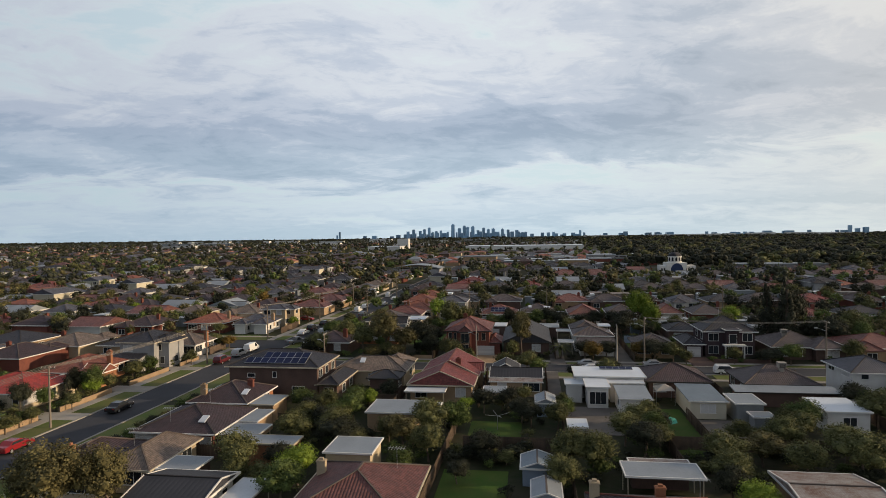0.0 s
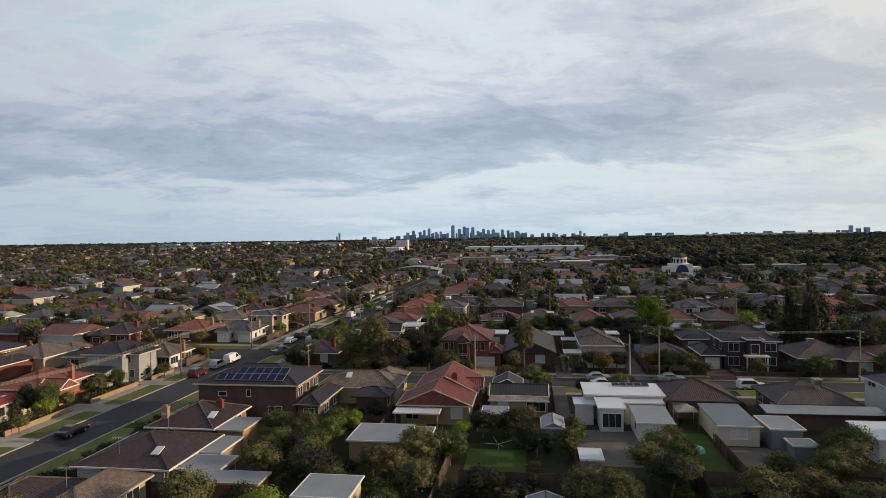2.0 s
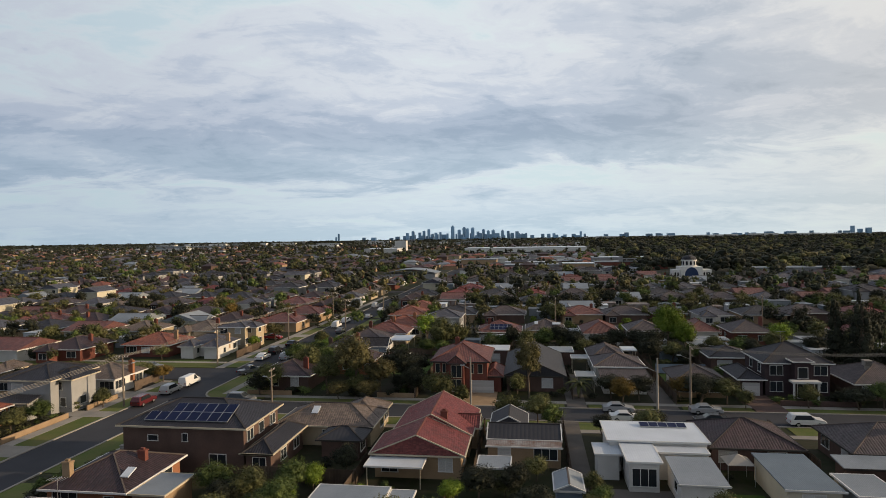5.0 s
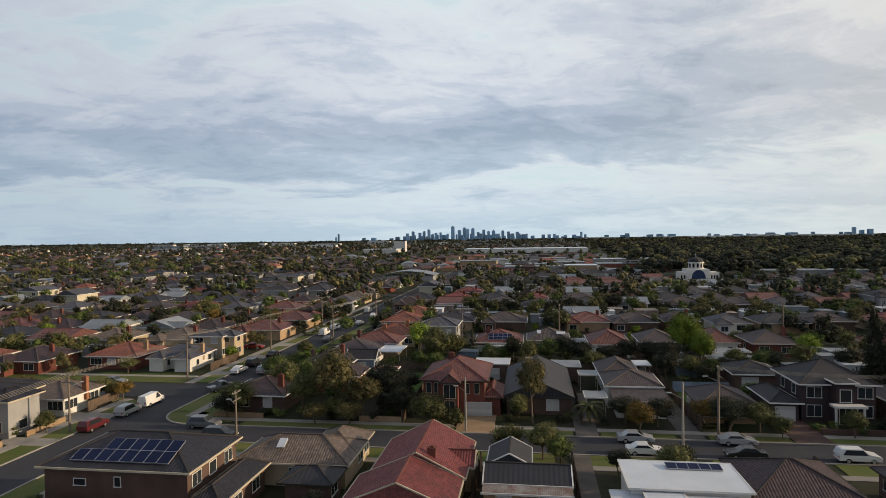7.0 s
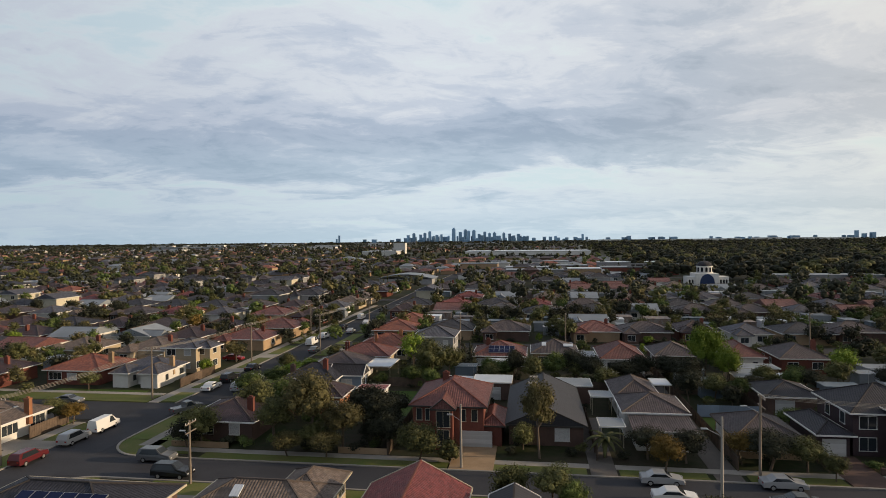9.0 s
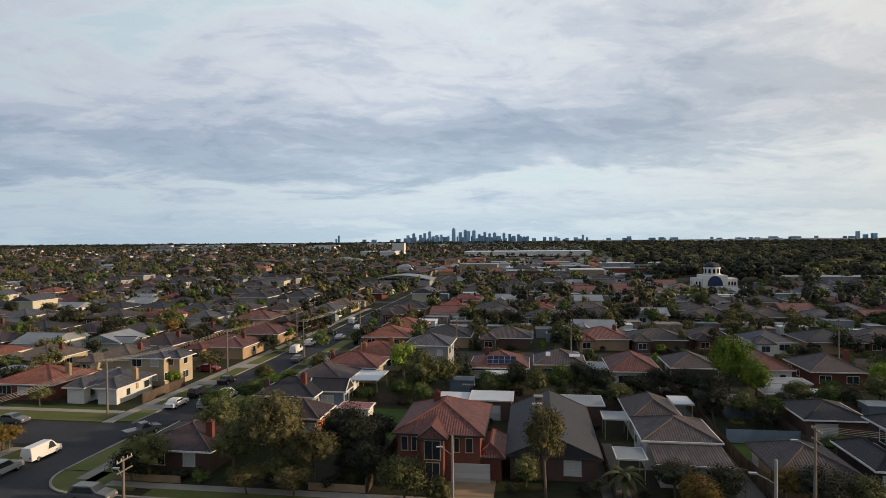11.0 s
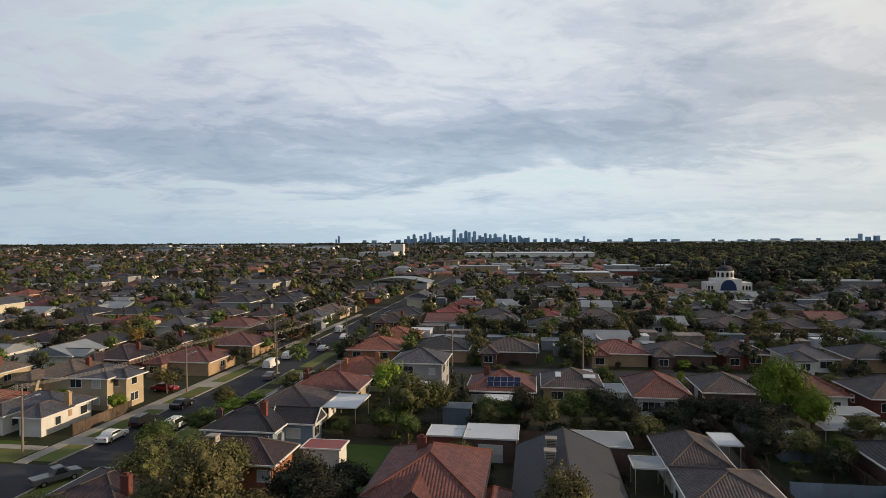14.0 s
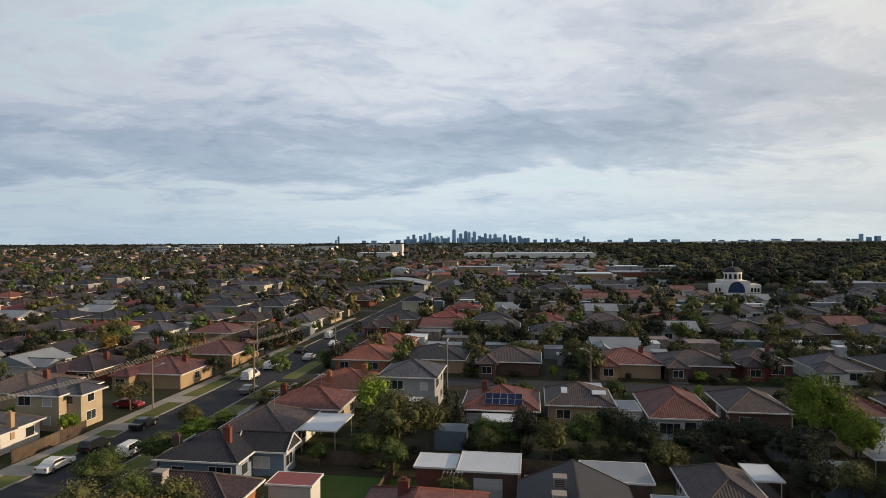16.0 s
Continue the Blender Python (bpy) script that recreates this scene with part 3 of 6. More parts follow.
def fence(x0, y0, x1, y1, h=1.7, material="wood_fence", label="weathered brown timber paling fence between yards"):
    d = Vector((x1 - x0, y1 - y0, 0))
    n = d.length
    e = thing("fence", x0, y0, 0, label, "fence", "yard fences", "", math.degrees(math.atan2(d.y, d.x)))
    bays = max(1, round(n / 2.7))
    bay = n / bays
    bm = bmesh.new()
    k = 16
    line = [((i + f) * bay / k, 0.0 if i % 2 else 0.022) for i in range(k) for f in (0.0, 0.97)]
    cols = [[bm.verts.new((x, y - d, z)) for d, z in ((0, 0.03), (0, h + 0.03 * math.sin(i * 2.3)), (0.02, h + 0.03 * math.sin(i * 2.3)), (0.02, 0.03))] for i, (x, y) in enumerate(line)]
    for a, b in zip(cols, cols[1:]):
        for q in range(4):
            bm.faces.new((a[q], a[(q + 1) % 4], b[(q + 1) % 4], b[q]))
    bm.faces.new(cols[0])
    bm.faces.new(cols[-1][::-1])
    panel = mesh_of("panel", bm, M[material])
    for i in range(bays):
        part("panel", panel, None, e).location = (i * bay, 0, 0)
    bm = bmesh.new()
    box(bm, 0, n, 0.026, 0.07, h - 0.3, h - 0.2)
    part("rail", bm, M[material], e)
    bm = bmesh.new()
    box(bm, -0.06, 0.06, 0.062, 0.16, 0, h)
    post = mesh_of("post", bm, M[material])
    for i in range(0, bays + 1):
        part("post", post, None, e).location = (i * bay, 0.01, 0)
    return e


def power_pole(x, y, h, rz=0.0, arms=True, material="wood_pole", label="weathered timber power pole with crossarms beside the street"):
    e = thing("power_pole", x, y, 0, label, "power pole", "power poles", "", rz)
    bm = bmesh.new()
    bar(bm, (0, 0, -0.1), (0, 0, h), 0.17, 8, 0.11)
    part("pole", bm, M[material], e)
    if arms:
        for z in (h - 0.35, h - 1.3):
            bm = bmesh.new()
            box(bm, -1.1, 1.1, -0.19, -0.09, z, z + 0.11)
            part("crossarm", bm, M["wood_pole"], e)
        bm = bmesh.new()
        for u in (-1.0, -0.45, 0.45, 1.0):
            bar(bm, (u, -0.14, h - 0.24), (u, -0.14, h - 0.04), 0.045, 6, 0.03)
        part("insulators", bm, M["trim_white"], e)
    bm = bmesh.new()
    bar(bm, (0, 0.1, h - 1.9), (0.9, 1.2, h - 1.5), 0.03)
    box(bm, 0.75, 1.05, 1.1, 1.75, h - 1.56, h - 1.44)
    part("street_lamp", bm, M["alu"], e)
    return e


def wire(a, b, sag=0.5):
    bm = bmesh.new()
    a, b = Vector(a), Vector(b)
    pts = [a.lerp(b, i / 10) - Vector((0, 0, sag * 4 * (i / 10) * (1 - i / 10))) for i in range(11)]
    d = (b - a).normalized()
    s, prev = d.cross(Vector((0, 0, 1))).normalized(), None
    for p in pts:
        ring = [bm.verts.new(p + s * 0.026 * math.cos(k) + Vector((0, 0, 0.026 * math.sin(k)))) for k in (0.5, 2.6, 4.7)]
        if prev:
            for k in range(3):
                bm.faces.new((prev[k], prev[(k + 1) % 3], ring[(k + 1) % 3], ring[k]))
        prev = ring
    return tagged(new("power_line", mesh_of("power_line", bm, M["concrete"])), "thin grey power line strung between poles", "power line", "power lines")


CAR = {}


def car(x, y, rz, colour, kind="sedan"):
    """rz 0: nose to +x."""
    key = (kind, colour)
    if key not in CAR:
        L_, H_ = {"sedan": (4.6, 1.45), "suv": (4.6, 1.72), "van": (4.9, 1.95), "ute": (5.1, 1.75)}[kind]
        prof = {"sedan": [(-2.3, .35), (-2.3, .85), (-2.2, .98), (-1.55, 1.02), (-0.95, 1.42), (0.25, 1.45), (1.0, 1.0), (2.1, .82), (2.3, .6), (2.3, .35)],
                "suv": [(-2.3, .38), (-2.3, 1.0), (-2.05, 1.62), (-1.8, 1.70), (0.3, 1.72), (1.05, 1.15), (2.1, .98), (2.3, .7), (2.3, .38)],
                "van": [(-2.45, .38), (-2.45, 1.2), (-2.38, 1.92), (1.0, 1.95), (1.75, 1.2), (2.35, 1.0), (2.45, .65), (2.45, .38)],
                "ute": [(-2.55, .45), (-2.55, 1.05), (-0.55, 1.05), (-0.45, 1.7), (0.6, 1.75), (1.25, 1.15), (2.4, 1.0), (2.55, .7), (2.55, .45)]}[kind]
        bm = bmesh.new()
        rings = []
        for yy, sc in ((-0.88, 1.0), (-0.80, 1.0), (0.80, 1.0), (0.88, 1.0)):
            edge = abs(yy) > 0.85
            ring = []
            for px, pz in prof:
                k = (1 - 0.22 * max(0, pz - 0.95) / 0.75)
                ring.append(bm.verts.new((px * (0.985 if edge else 1), yy * k, pz - (0.05 if edge and pz > 0.5 else 0))))
            rings.append(ring)
        n = len(prof)
        for a, b in zip(rings, rings[1:]):
            for i in range(n):
                j = (i + 1) % n
                bm.faces.new((a[i], a[j], b[j], b[i]))
        bm.faces.new(rings[0][::-1])
        bm.faces.new(rings[-1])
        body = mesh_of("body", bm, M["car_" + colour])
        top, sides = H_, []
        x_back, x_front = {"sedan": (-1.35, 0.75), "suv": (-1.9, 0.8), "van": (0.2, 1.45), "ute": (-0.4, 0.95)}[kind]
        for s in (-1, 1):
            wb = bmesh.new()
            v = [wb.verts.new((px, s * (0.885 - 0.115 * (pz - 0.95) / 0.5), pz)) for px, pz in ((x_back - 0.05, 1.04), (x_front, 1.06), (x_front - 0.5, top - 0.12), (x_back + 0.35, top - 0.12))]
            wb.faces.new(v)
            sides.append(mesh_of("side_window", wb, M["glass"]))
        wb = bmesh.new()
        i = {"sedan": 5, "suv": 4, "van": 3, "ute": 4}[kind]
        (ax, az), (bx, bz) = prof[i], prof[i + 1]
        v = [wb.verts.new((ax + (bx - ax) * f + 0.02, s * wd, az + (bz - az) * f + 0.015)) for f, s, wd in ((0.12, -1, 0.62), (0.12, 1, 0.62), (0.92, 1, 0.74), (0.92, -1, 0.74))]
        wb.faces.new(v)
        shield = mesh_of("windscreen", wb, M["glass"])
        wb = bmesh.new()
        bmesh.ops.create_cone(wb, cap_ends=True, segments=14, radius1=0.33, radius2=0.33, depth=0.2, matrix=Matrix.Rotation(math.pi / 2, 4, "X"))
        ty = mesh_of("tyre", wb, M["tyre"])
        wb = bmesh.new()
        bmesh.ops.create_cone(wb, cap_ends=True, segments=10, radius1=0.2, radius2=0.2, depth=0.22, matrix=Matrix.Rotation(math.pi / 2, 4, "X"))
        rim = mesh_of("rim", wb, M["alu"])
        wb = bmesh.new()
        box(wb, L_ / 2 - 0.06, L_ / 2 + 0.01, -0.16, 0.16, 0.62, 0.76)
        hl = mesh_of("headlight", wb, M["lamp_glass"])
        wb = bmesh.new()
        box(wb, -L_ / 2 - 0.01, -L_ / 2 + 0.05, -0.13, 0.13, 0.7, 0.88)
        tl = mesh_of("tail_light", wb, M["lamp_red"])
        CAR[key] = body, sides, shield, ty, rim, hl, tl, L_
    body, sides, shield, ty, rim, hl, tl, L_ = CAR[key]
    kindword = {"sedan": "sedan", "suv": "tall hatchback car", "van": "van", "ute": "utility pickup"}[kind]
    e = thing("car", x, y, 0.035, f"{colour} {kindword} parked at the roadside", "car", "parked cars", "", rz)
    part("body", body, None, e)
    for sd in sides:
        part("side_window", sd, None, e)
    part("windscreen", shield, None, e)
    for sx in (-L_ * 0.29, L_ * 0.30):
        for sy in (-0.78, 0.78):
            w = part("wheel", ty, None, e)
            w.location = (sx, sy, 0.33)
            part("rim", rim, None, w)
    for sy in (-0.62, 0.62):
        part("headlight", hl, None, e).location = (0, sy, 0)
        part("tail_light", tl, None, e).location = (0, sy, 0)
    return e


# ---- ground, roads ----
bm = bmesh.new()
bmesh.ops.create_circle(bm, cap_ends=True, segments=64, radius=6500)
tagged(new("ground", mesh_of("ground", bm, M["ground"])), "dull green and brown suburban ground reaching the horizon", "ground", "", "structure")

slab("road_left", -65.4, -58.0, -60, 140.5, 0.005, 0.03, "asphalt", "dark grey asphalt side street with parked cars", "road")
slab("road_left", -65.4, -58.0, 140.5, 151, 0.005, 0.03, "asphalt", "dark grey asphalt street junction", "road")
slab("road_left", -61.6, -53.6, 151, 700, 0.005, 0.03, "asphalt", "dark grey asphalt side street with parked cars", "road")
slab("road_cross", -58.0, 420, 120.3, 126.9, 0.005, 0.03, "asphalt", "dark grey asphalt cross street", "road")
slab("road_west", -420, -65.4, 141.0, 150.6, 0.005, 0.03, "asphalt", "dark grey asphalt cross street", "road")
for k in range(1, 5):
    slab("road_far", -53.6, 420, 207 + 87 * (k - 1), 213.5 + 87 * (k - 1), 0.005, 0.03, "asphalt", "dark asphalt street between rows of houses", "road")
    slab("road_far", -520, -61.6, 232 + 87 * (k - 1), 238.5 + 87 * (k - 1), 0.005, 0.03, "asphalt", "dark asphalt street between rows of houses", "road")


def verge(x0, x1, y0, y1):
    slab("verge", x0, x1, y0, y1, 0.0, 0.07, "grass", "patchy green grass verge beside the street", "grass strip")


def path(x0, x1, y0, y1, m="concrete", z=0.09):
    slab("pavement", x0, x1, y0, y1, 0.0, z, m, "pale concrete paving", "pavement")


def kerb(x0, x1, y0, y1):
    slab("kerb", x0, x1, y0, y1, 0.0, 0.15, "concrete", "pale concrete kerb", "kerb")


# the side street's edges
kerb(-65.7, -65.4, -60, 140.7), kerb(-58.0, -57.7, -60, 114.0), kerb(-61.9, -61.6, 151.0, 700), kerb(-53.6, -53.3, 151, 206.7)
kerb(-58.0, -57.7, 132.9, 150.8)
kerb(-51.7, 420, 120.0, 120.3), kerb(-51.7, 420, 126.9, 127.2)
for a, b in ((-60, 66), (70, 83), (86.5, 99), (103, 116), (119, 127), (131, 139)):
    verge(-69.2, -65.7, a, b)
path(-71.0, -69.2, -60, 139.5)
for a, b in ((66, 70), (83, 86.5), (99, 103), (116, 119), (127, 131)):
    path(-73.5, -65.7, a, b, z=0.095)
for a, b in ((-60, 70), (73.5, 92), (95, 114)):
    verge(-57.7, -54.2, a, b)
path(-54.2, -52.8, -60, 115.2)
verge(-57.7, -54.5, 133.0, 150), path(-54.5, -53.0, 130.8, 150), verge(-53.0, -46, 128.6, 140)


def corner(cx, cy, sy):
    """A rounded street corner: the junction's asphalt, a quarter of grass and the kerb's arc round it."""
    y0, y1 = sorted((cy, cy + sy * 6.3))
    slab("road_corner", -58.0, cx, y0, y1, 0.005, 0.028, "asphalt", "dark grey asphalt at the rounded street corner", "road")
    for name, r0, r1, z, m_, label, cat in (("verge", 0.0, 6.0, 0.07, "grass", "patchy green grass at the street corner", "grass strip"), ("kerb", 6.0, 6.3, 0.15, "concrete", "pale curved concrete kerb", "kerb")):
        bm = bmesh.new()
        prev = None
        for i in range(13):
            a = math.pi / 2 * i / 12
            c, q = -math.cos(a), sy * math.sin(a)
            ring = [bm.verts.new((cx + c * k, cy + q * k, zz)) for k, zz in ((max(r0, 0.01), 0), (r1, 0), (r1, z), (max(r0, 0.01), z))]
            if prev:
                for k in range(4):
                    bm.faces.new((prev[k], prev[(k + 1) % 4], ring[(k + 1) % 4], ring[k]))
            prev = ring
        tagged(new(name, mesh_of(name, bm, M[m_])), label, cat, "", "structure")


corner(-51.7, 133.2, -1), corner(-51.7, 114.0, 1)
for a, b in ((152, 158), (161, 175), (178.5, 190), (194, 206), (209, 226), (229, 245)):
    verge(-65.0, -61.9, a, b)
    verge(-53.3, -50.2, a, b)
path(-66.8, -65.0, 151, 300), path(-50.2, -48.6, 151, 206)
path(-66.8, -61.9, 175, 178.5, z=0.095), path(-66.8, -61.9, 190, 194, z=0.095), path(-66.8, -61.9, 158, 161, z=0.095)
verge(-120, -67.2, 151.2, 155.5), path(-120, -67.2, 155.5, 157.0), verge(-120, -71.5, 137.2, 140.4)
# cross street: verges broken by drives
for a, b in ((-45, -31), (-27, -15.5), (-12, 1), (4.5, 15), (19.5, 30), (33, 42), (45, 70)):
    verge(a, b, 116.6, 120.0)
for a, b in ((-44, -12.5), (-7.5, 3.8), (7.5, 17.2), (21.5, 31.5), (36.5, 60), (63, 90)):
    verge(a, b, 127.2, 129.4)
path(-50, 90, 129.4, 130.8), path(-50, 90, 115.2, 116.6)
path(-12.3, -7.0, 127.2, 136, "brick_tan", 0.1), path(4.2, 7.2, 127.2, 150, "concrete_dark", 0.1), path(31.8, 36.4, 127.2, 137, "brick_brown", 0.1)
slab("lane", 17.9, 20.9, 126.95, 205, 0.0, 0.06, "concrete_dark", "narrow worn concrete lane between back fences", "lane")
path(2.9, 5.3, 96, 120, "concrete_dark", 0.1), path(5.2, 13.5, 84, 97, "concrete_dark", 0.09), path(22.0, 30, 82.5, 92, "concrete_dark", 0.09)
path(6.0, 9.4, 214, 300, "concrete_dark", 0.1), path(21, 24, 214, 290, "concrete_dark", 0.1), path(-5.6, -2.6, 147, 166, "concrete", 0.1)


def lawn(x0, x1, y0, y1):
    RECTS.append((x0 + 1, x1 - 1, y0 + 1, y1 - 1))
    slab("lawn", x0, x1, y0, y1, 0.0, 0.05, "lawn", "mown green back lawn", "lawn")


lawn(-8.0, -1.0, 80, 88.5), lawn(-9.4, -2.2, 60, 70.5), lawn(17.5, 22, 78, 97), lawn(-29, -14, 148, 163), lawn(22, 32, 146, 152), lawn(-33, -23, 117, 119.8)
lawn(8, 12, 85, 94), lawn(-90, -71.5, 151.3, 158.5)

# ---- houses south of the cross street ----
house("two-storey brown brick house with a charcoal tiled hip roof", [(-49.3, -33.3, 96.5, 107.0, 5.4, "hip", 2.0), (-33.8, -29.9, 96.0, 106.6, 2.8, "skillion", 0.01), (-33.6, -29.9, 96.0, 106.6, 2.82, "hip", 1.1)], "brick_brown", "tile_charcoal", "trim_cream", "cap_dark",
      wins=[(-45, 3.6, 1.2, 0.6, "S", 0), (-41, 3.6, 0.6, 0.9, "S", 0), (-37, 0.9, 2.0, 1.3, "S", 0), (98.6, 3.5, 1.6, 1.2, "E", 0), (101.6, 3.5, 1.3, 1.2, "E", 0), (104.8, 3.5, 1.5, 1.2, "E", 0), (100, 0.9, 1.6, 1.2, "E", 2), (104, 0.9, 1.6, 1.2, "E", 2), (-31.7, 0.9, 1.5, 1.3, "S", 2)])
solar_array(-46.3, 97.35, 5.80, 8, 1, 1.28, 1.65, 20.9)
solar_array(-43.7, 98.92, 6.40, 6, 1, 1.28, 1.65, 20.9)
house("single-storey house with a faded tan tiled hip roof", [(-34.5, -21.2, 106.8, 115.0, 2.7, "hip", 1.9), (-27.5, -21.4, 110.5, 118.5, 2.68, "hip", 1.6)], "brick_cream", "tile_tan", "trim_cream", "cap_light")
house("low extension with a charcoal hip roof", [(-27.0, -21.3, 101.9, 106.6, 2.6, "hip", 1.0)], "brick_brown", "tin_dark", "trim_dark", "cap_dark")
house("brick house with red tiled gable and hip roofs", [(-19.2, -8.5, 97.4, 104.4, 2.8, "gable_y", 2.2), (-18.4, -8.3, 104.42, 115.6, 2.8, "gable_y", 2.5), (-11.0, -7.7, 107.6, 111.6, 2.74, "gable_x", 1.2)], "brick_tan", ("tile_red", "tile_red", "tile_red"), "trim_cream", "cap_red",
      wins=[(-10.7, 0.9, 1.5, 1.4, "S", 0, "blind"), (101, 0.9, 1.6, 1.2, "E", 0), (108.5, 0.9, 1.2, 1.2, "W", 1), (-17.0, 0.7, 1.8, 1.5, "S", 0)], chims=[(-11.9, 105.8, 5.4, "brick_red")])
carport("pale ribbed patio roof on cream posts", -19.0, -12.8, 94.7, 99.3, 2.45, "tin_white", "patio_roof")
house("low house with a dark gabled roof and rusted lean-to", [(-6.5, 2.2, 103.6, 109.0, 2.8, "gable_x", 1.1), (-6.5, -1.7, 108.8, 114.3, 2.78, "gable_y", 1.2), (-6.5, 2.2, 102.2, 103.58, 2.45, "skillion", 0.3)], "brick_tan", ("tin_dark", "tin_dark", "tin_rust"), "trim_white", "cap_dark")
carport("pale flat carport behind the house", -7.0, -3.5, 95.3, 98.8, 2.5, "tin_pale")
shed("small blue garden shed with a pale gabled roof", 0.9, 3.8, 91.2, 95.6, 2.1, "tin_pale", "board_blue", "gable_y", 0.6)
wh = house("white flat-roofed house with stepped metal roofs", [(7.2, 18.2, 102.0, 109.2, 3.5, "flat", 0), (8.5, 12.0, 96.3, 105.6, 3.2, "flat", 0), (5.6, 8.4, 99.4, 103.0, 2.8, "flat", 0), (12.3, 17.6, 100.0, 101.8, 3.0, "flat", 0)], "render_white", "tin_white", "trim_white",
           wins=[(10.25, 0.7, 2.4, 1.8, "S", 1), (16.5, 2.0, 1.4, 1.0, "S", 0), (105.5, 1.0, 1.6, 1.2, "E", 0), (101, 1.0, 1.2, 1.2, "W", 1)], over=0.25)
solar_array(11.6, 106.9, 3.66, 5, 1, 1.05, 1.3, 6, "dark solar panels on the white flat roof")
house("white garage with pale split metal roof", [(12.8, 17.5, 92.6, 99.2, 2.6, "skillion", 0.4)], "render_white", "tin_pale", wins=[(95, 1.0, 1.2, 1.0, "W", 0)], category="garage", name="garage", over=0.25)
house("house with a dark brown tiled hip roof", [(18.4, 28.6, 103.2, 113.2, 2.7, "hip", 2.0)], "brick_brown", "tile_maroon", "trim_dark", "cap_dark")
cg = house("cream garage with a blue-grey metal roof", [(22.3, 27.6, 92.4, 101.6, 2.6, "skillion", 0.25)], "board_cream", "tin_blue", wins=[(24.9, 0.9, 2.0, 1.2, "S", 0, "blind")], category="garage", name="garage", over=0.25)
shed("grey metal shed with a pale roof", 28.1, 32.0, 91.2, 96.6, 2.6, "tin_pale", "tin_grey")
shed("low grey tin shed", 29.4, 32.2, 88.0, 90.6, 1.7, "tin_pale", "tin_grey")
house("house with a grey-brown tiled hip roof and pale lean-to", [(33.0, 44.2, 102.6, 112.4, 2.7, "hip", 2.1), (30.6, 45.5, 99.3, 102.4, 2.3, "skillion", 0.35)], "brick_brown", ("tile_brown", "tin_pale"), "trim_dark", "cap_light")
house("two-storey pale grey weatherboard house with dark hip roof", [(48.3, 57.0, 103.0, 112.5, 4.6, "hip", 1.8), (53.5, 62.0, 98.5, 103.0, 3.6, "hip", 1.4)], "render_white", "tile_grey", "trim_white", "cap_dark")
shed("white flat-roofed bungalow in the back yard", 38.1, 43.6, 87.6, 94.6, 2.8, "tin_white", "render_white", wins=[(89.5, 1.0, 1.2, 1.1, "W", 0), (92.3, 1.0, 1.2, 1.1, "W", 0), (41, 1.0, 1.6, 1.1, "S", 0)], name="bungalow")
house("brick house with a brown-red tiled hip roof", [(-21.0, -10.0, 51.5, 64.4, 2.7, "hip", 2.2)], "brick_cream", "tile_brick", "trim_cream", "cap_light", chims=[(-20.2, 60.5, 4.4, "brick_cream")])
shed("cream brick outbuilding with a pale flat roof", -21.7, -16.4, 65.2, 70.3, 3.3, "tin_pale", "brick_cream", name="outbuilding", wins=[(-19.5, 1.2, 1.0, 1.0, "S", 0)])
house("brick house with a dark maroon tiled hip roof", [(-48.7, -37.5, 71.5, 83.0, 2.7, "hip", 2.0)], "brick_red", "tile_maroon", "trim_white", "cap_dark", chims=[])
carport("pale flat roof over the back patio", -38.0, -32.6, 72.6, 76.8, 2.45, "tin_pale", "patio_roof")
shed("lean-to with pale grey metal roof", -37.4, -34.8, 77.2, 82.6, 2.5, "tin_pale", "brick_tan", name="outbuilding")
house("brick house with a brown tiled hip roof", [(-49.2, -39.8, 84.8, 95.2, 2.7, "hip", 2.0)], "brick_orange", "tile_maroon", "trim_white", "cap_light", chims=[(-47.4, 86.6, 4.9, "brick_tan"), (-42.2, 91.0, 4.7, "brick_red")])
shed("brick lean-to with a pale metal roof", -39.6, -35.9, 84.9, 90.2, 2.5, "tin_pale", "brick_tan", name="outbuilding", trim="trim_cream")
house("brick house with a mottled brown tiled hip roof", [(-51.4, -42.5, 57.5, 68.5, 2.7, "hip", 1.9), (-44.0, -38.4, 60.0, 70.2, 2.69, "hip", 1.6)], "brick_cream", ("tile_maroon", "tile_tan"), "trim_cream", "cap_light", chims=[(-47.5, 60.2, 5.0, "brick_orange")])
shed("lean-to with pale flat roof", -38.2, -34.0, 60.8, 64.6, 2.5, "tin_pale", "brick_brown", name="outbuilding")
house("white workshop with a grey metal roof", [(-36.6, -28.7, 53.0, 60.2, 2.9, "gable_x", 0.8)], "render_white", "tin_dark", "trim_white", "cap_dark", category="workshop")
carport("pale skylit patio roof", -28.3, -25.4, 55.0, 60.2, 2.3, "tin_white", "patio_roof")
shed("long orange brick outbuilding with a flat roof", -34.8, -26.6, 69.0, 72.0, 2.6, "tin_pale", "brick_orange", name="outbuilding", trim="trim_cream")
shed("flat-roofed back-yard bungalow with a grey roof", -21.8, -14.8, 82.4, 88.8, 2.6, "tin_pale", "brick_tan", name="bungalow", wins=[(84.5, 1.0, 1.2, 1.0, "E", 0)])
carport("pale flat porch roof", -14.6, -12.3, 85.4, 88.8, 2.5, "tin_pale", "porch_roof")
house("house with a maroon tiled roof and brick chimneys", [(5.2, 15.8, 47.5, 59.4, 2.7, "hip", 2.0)], "brick_red", "tile_maroon", "trim_dark", "cap_red", chims=[(5.9, 58.2, 4.3, "brick_cream"), (11.4, 57.4, 4.4, "brick_orange")])
carport("pale skillion patio roof with a rusted edge", 9.4, 16.8, 63.3, 67.2, 2.9, "tin_pale", "patio_roof")
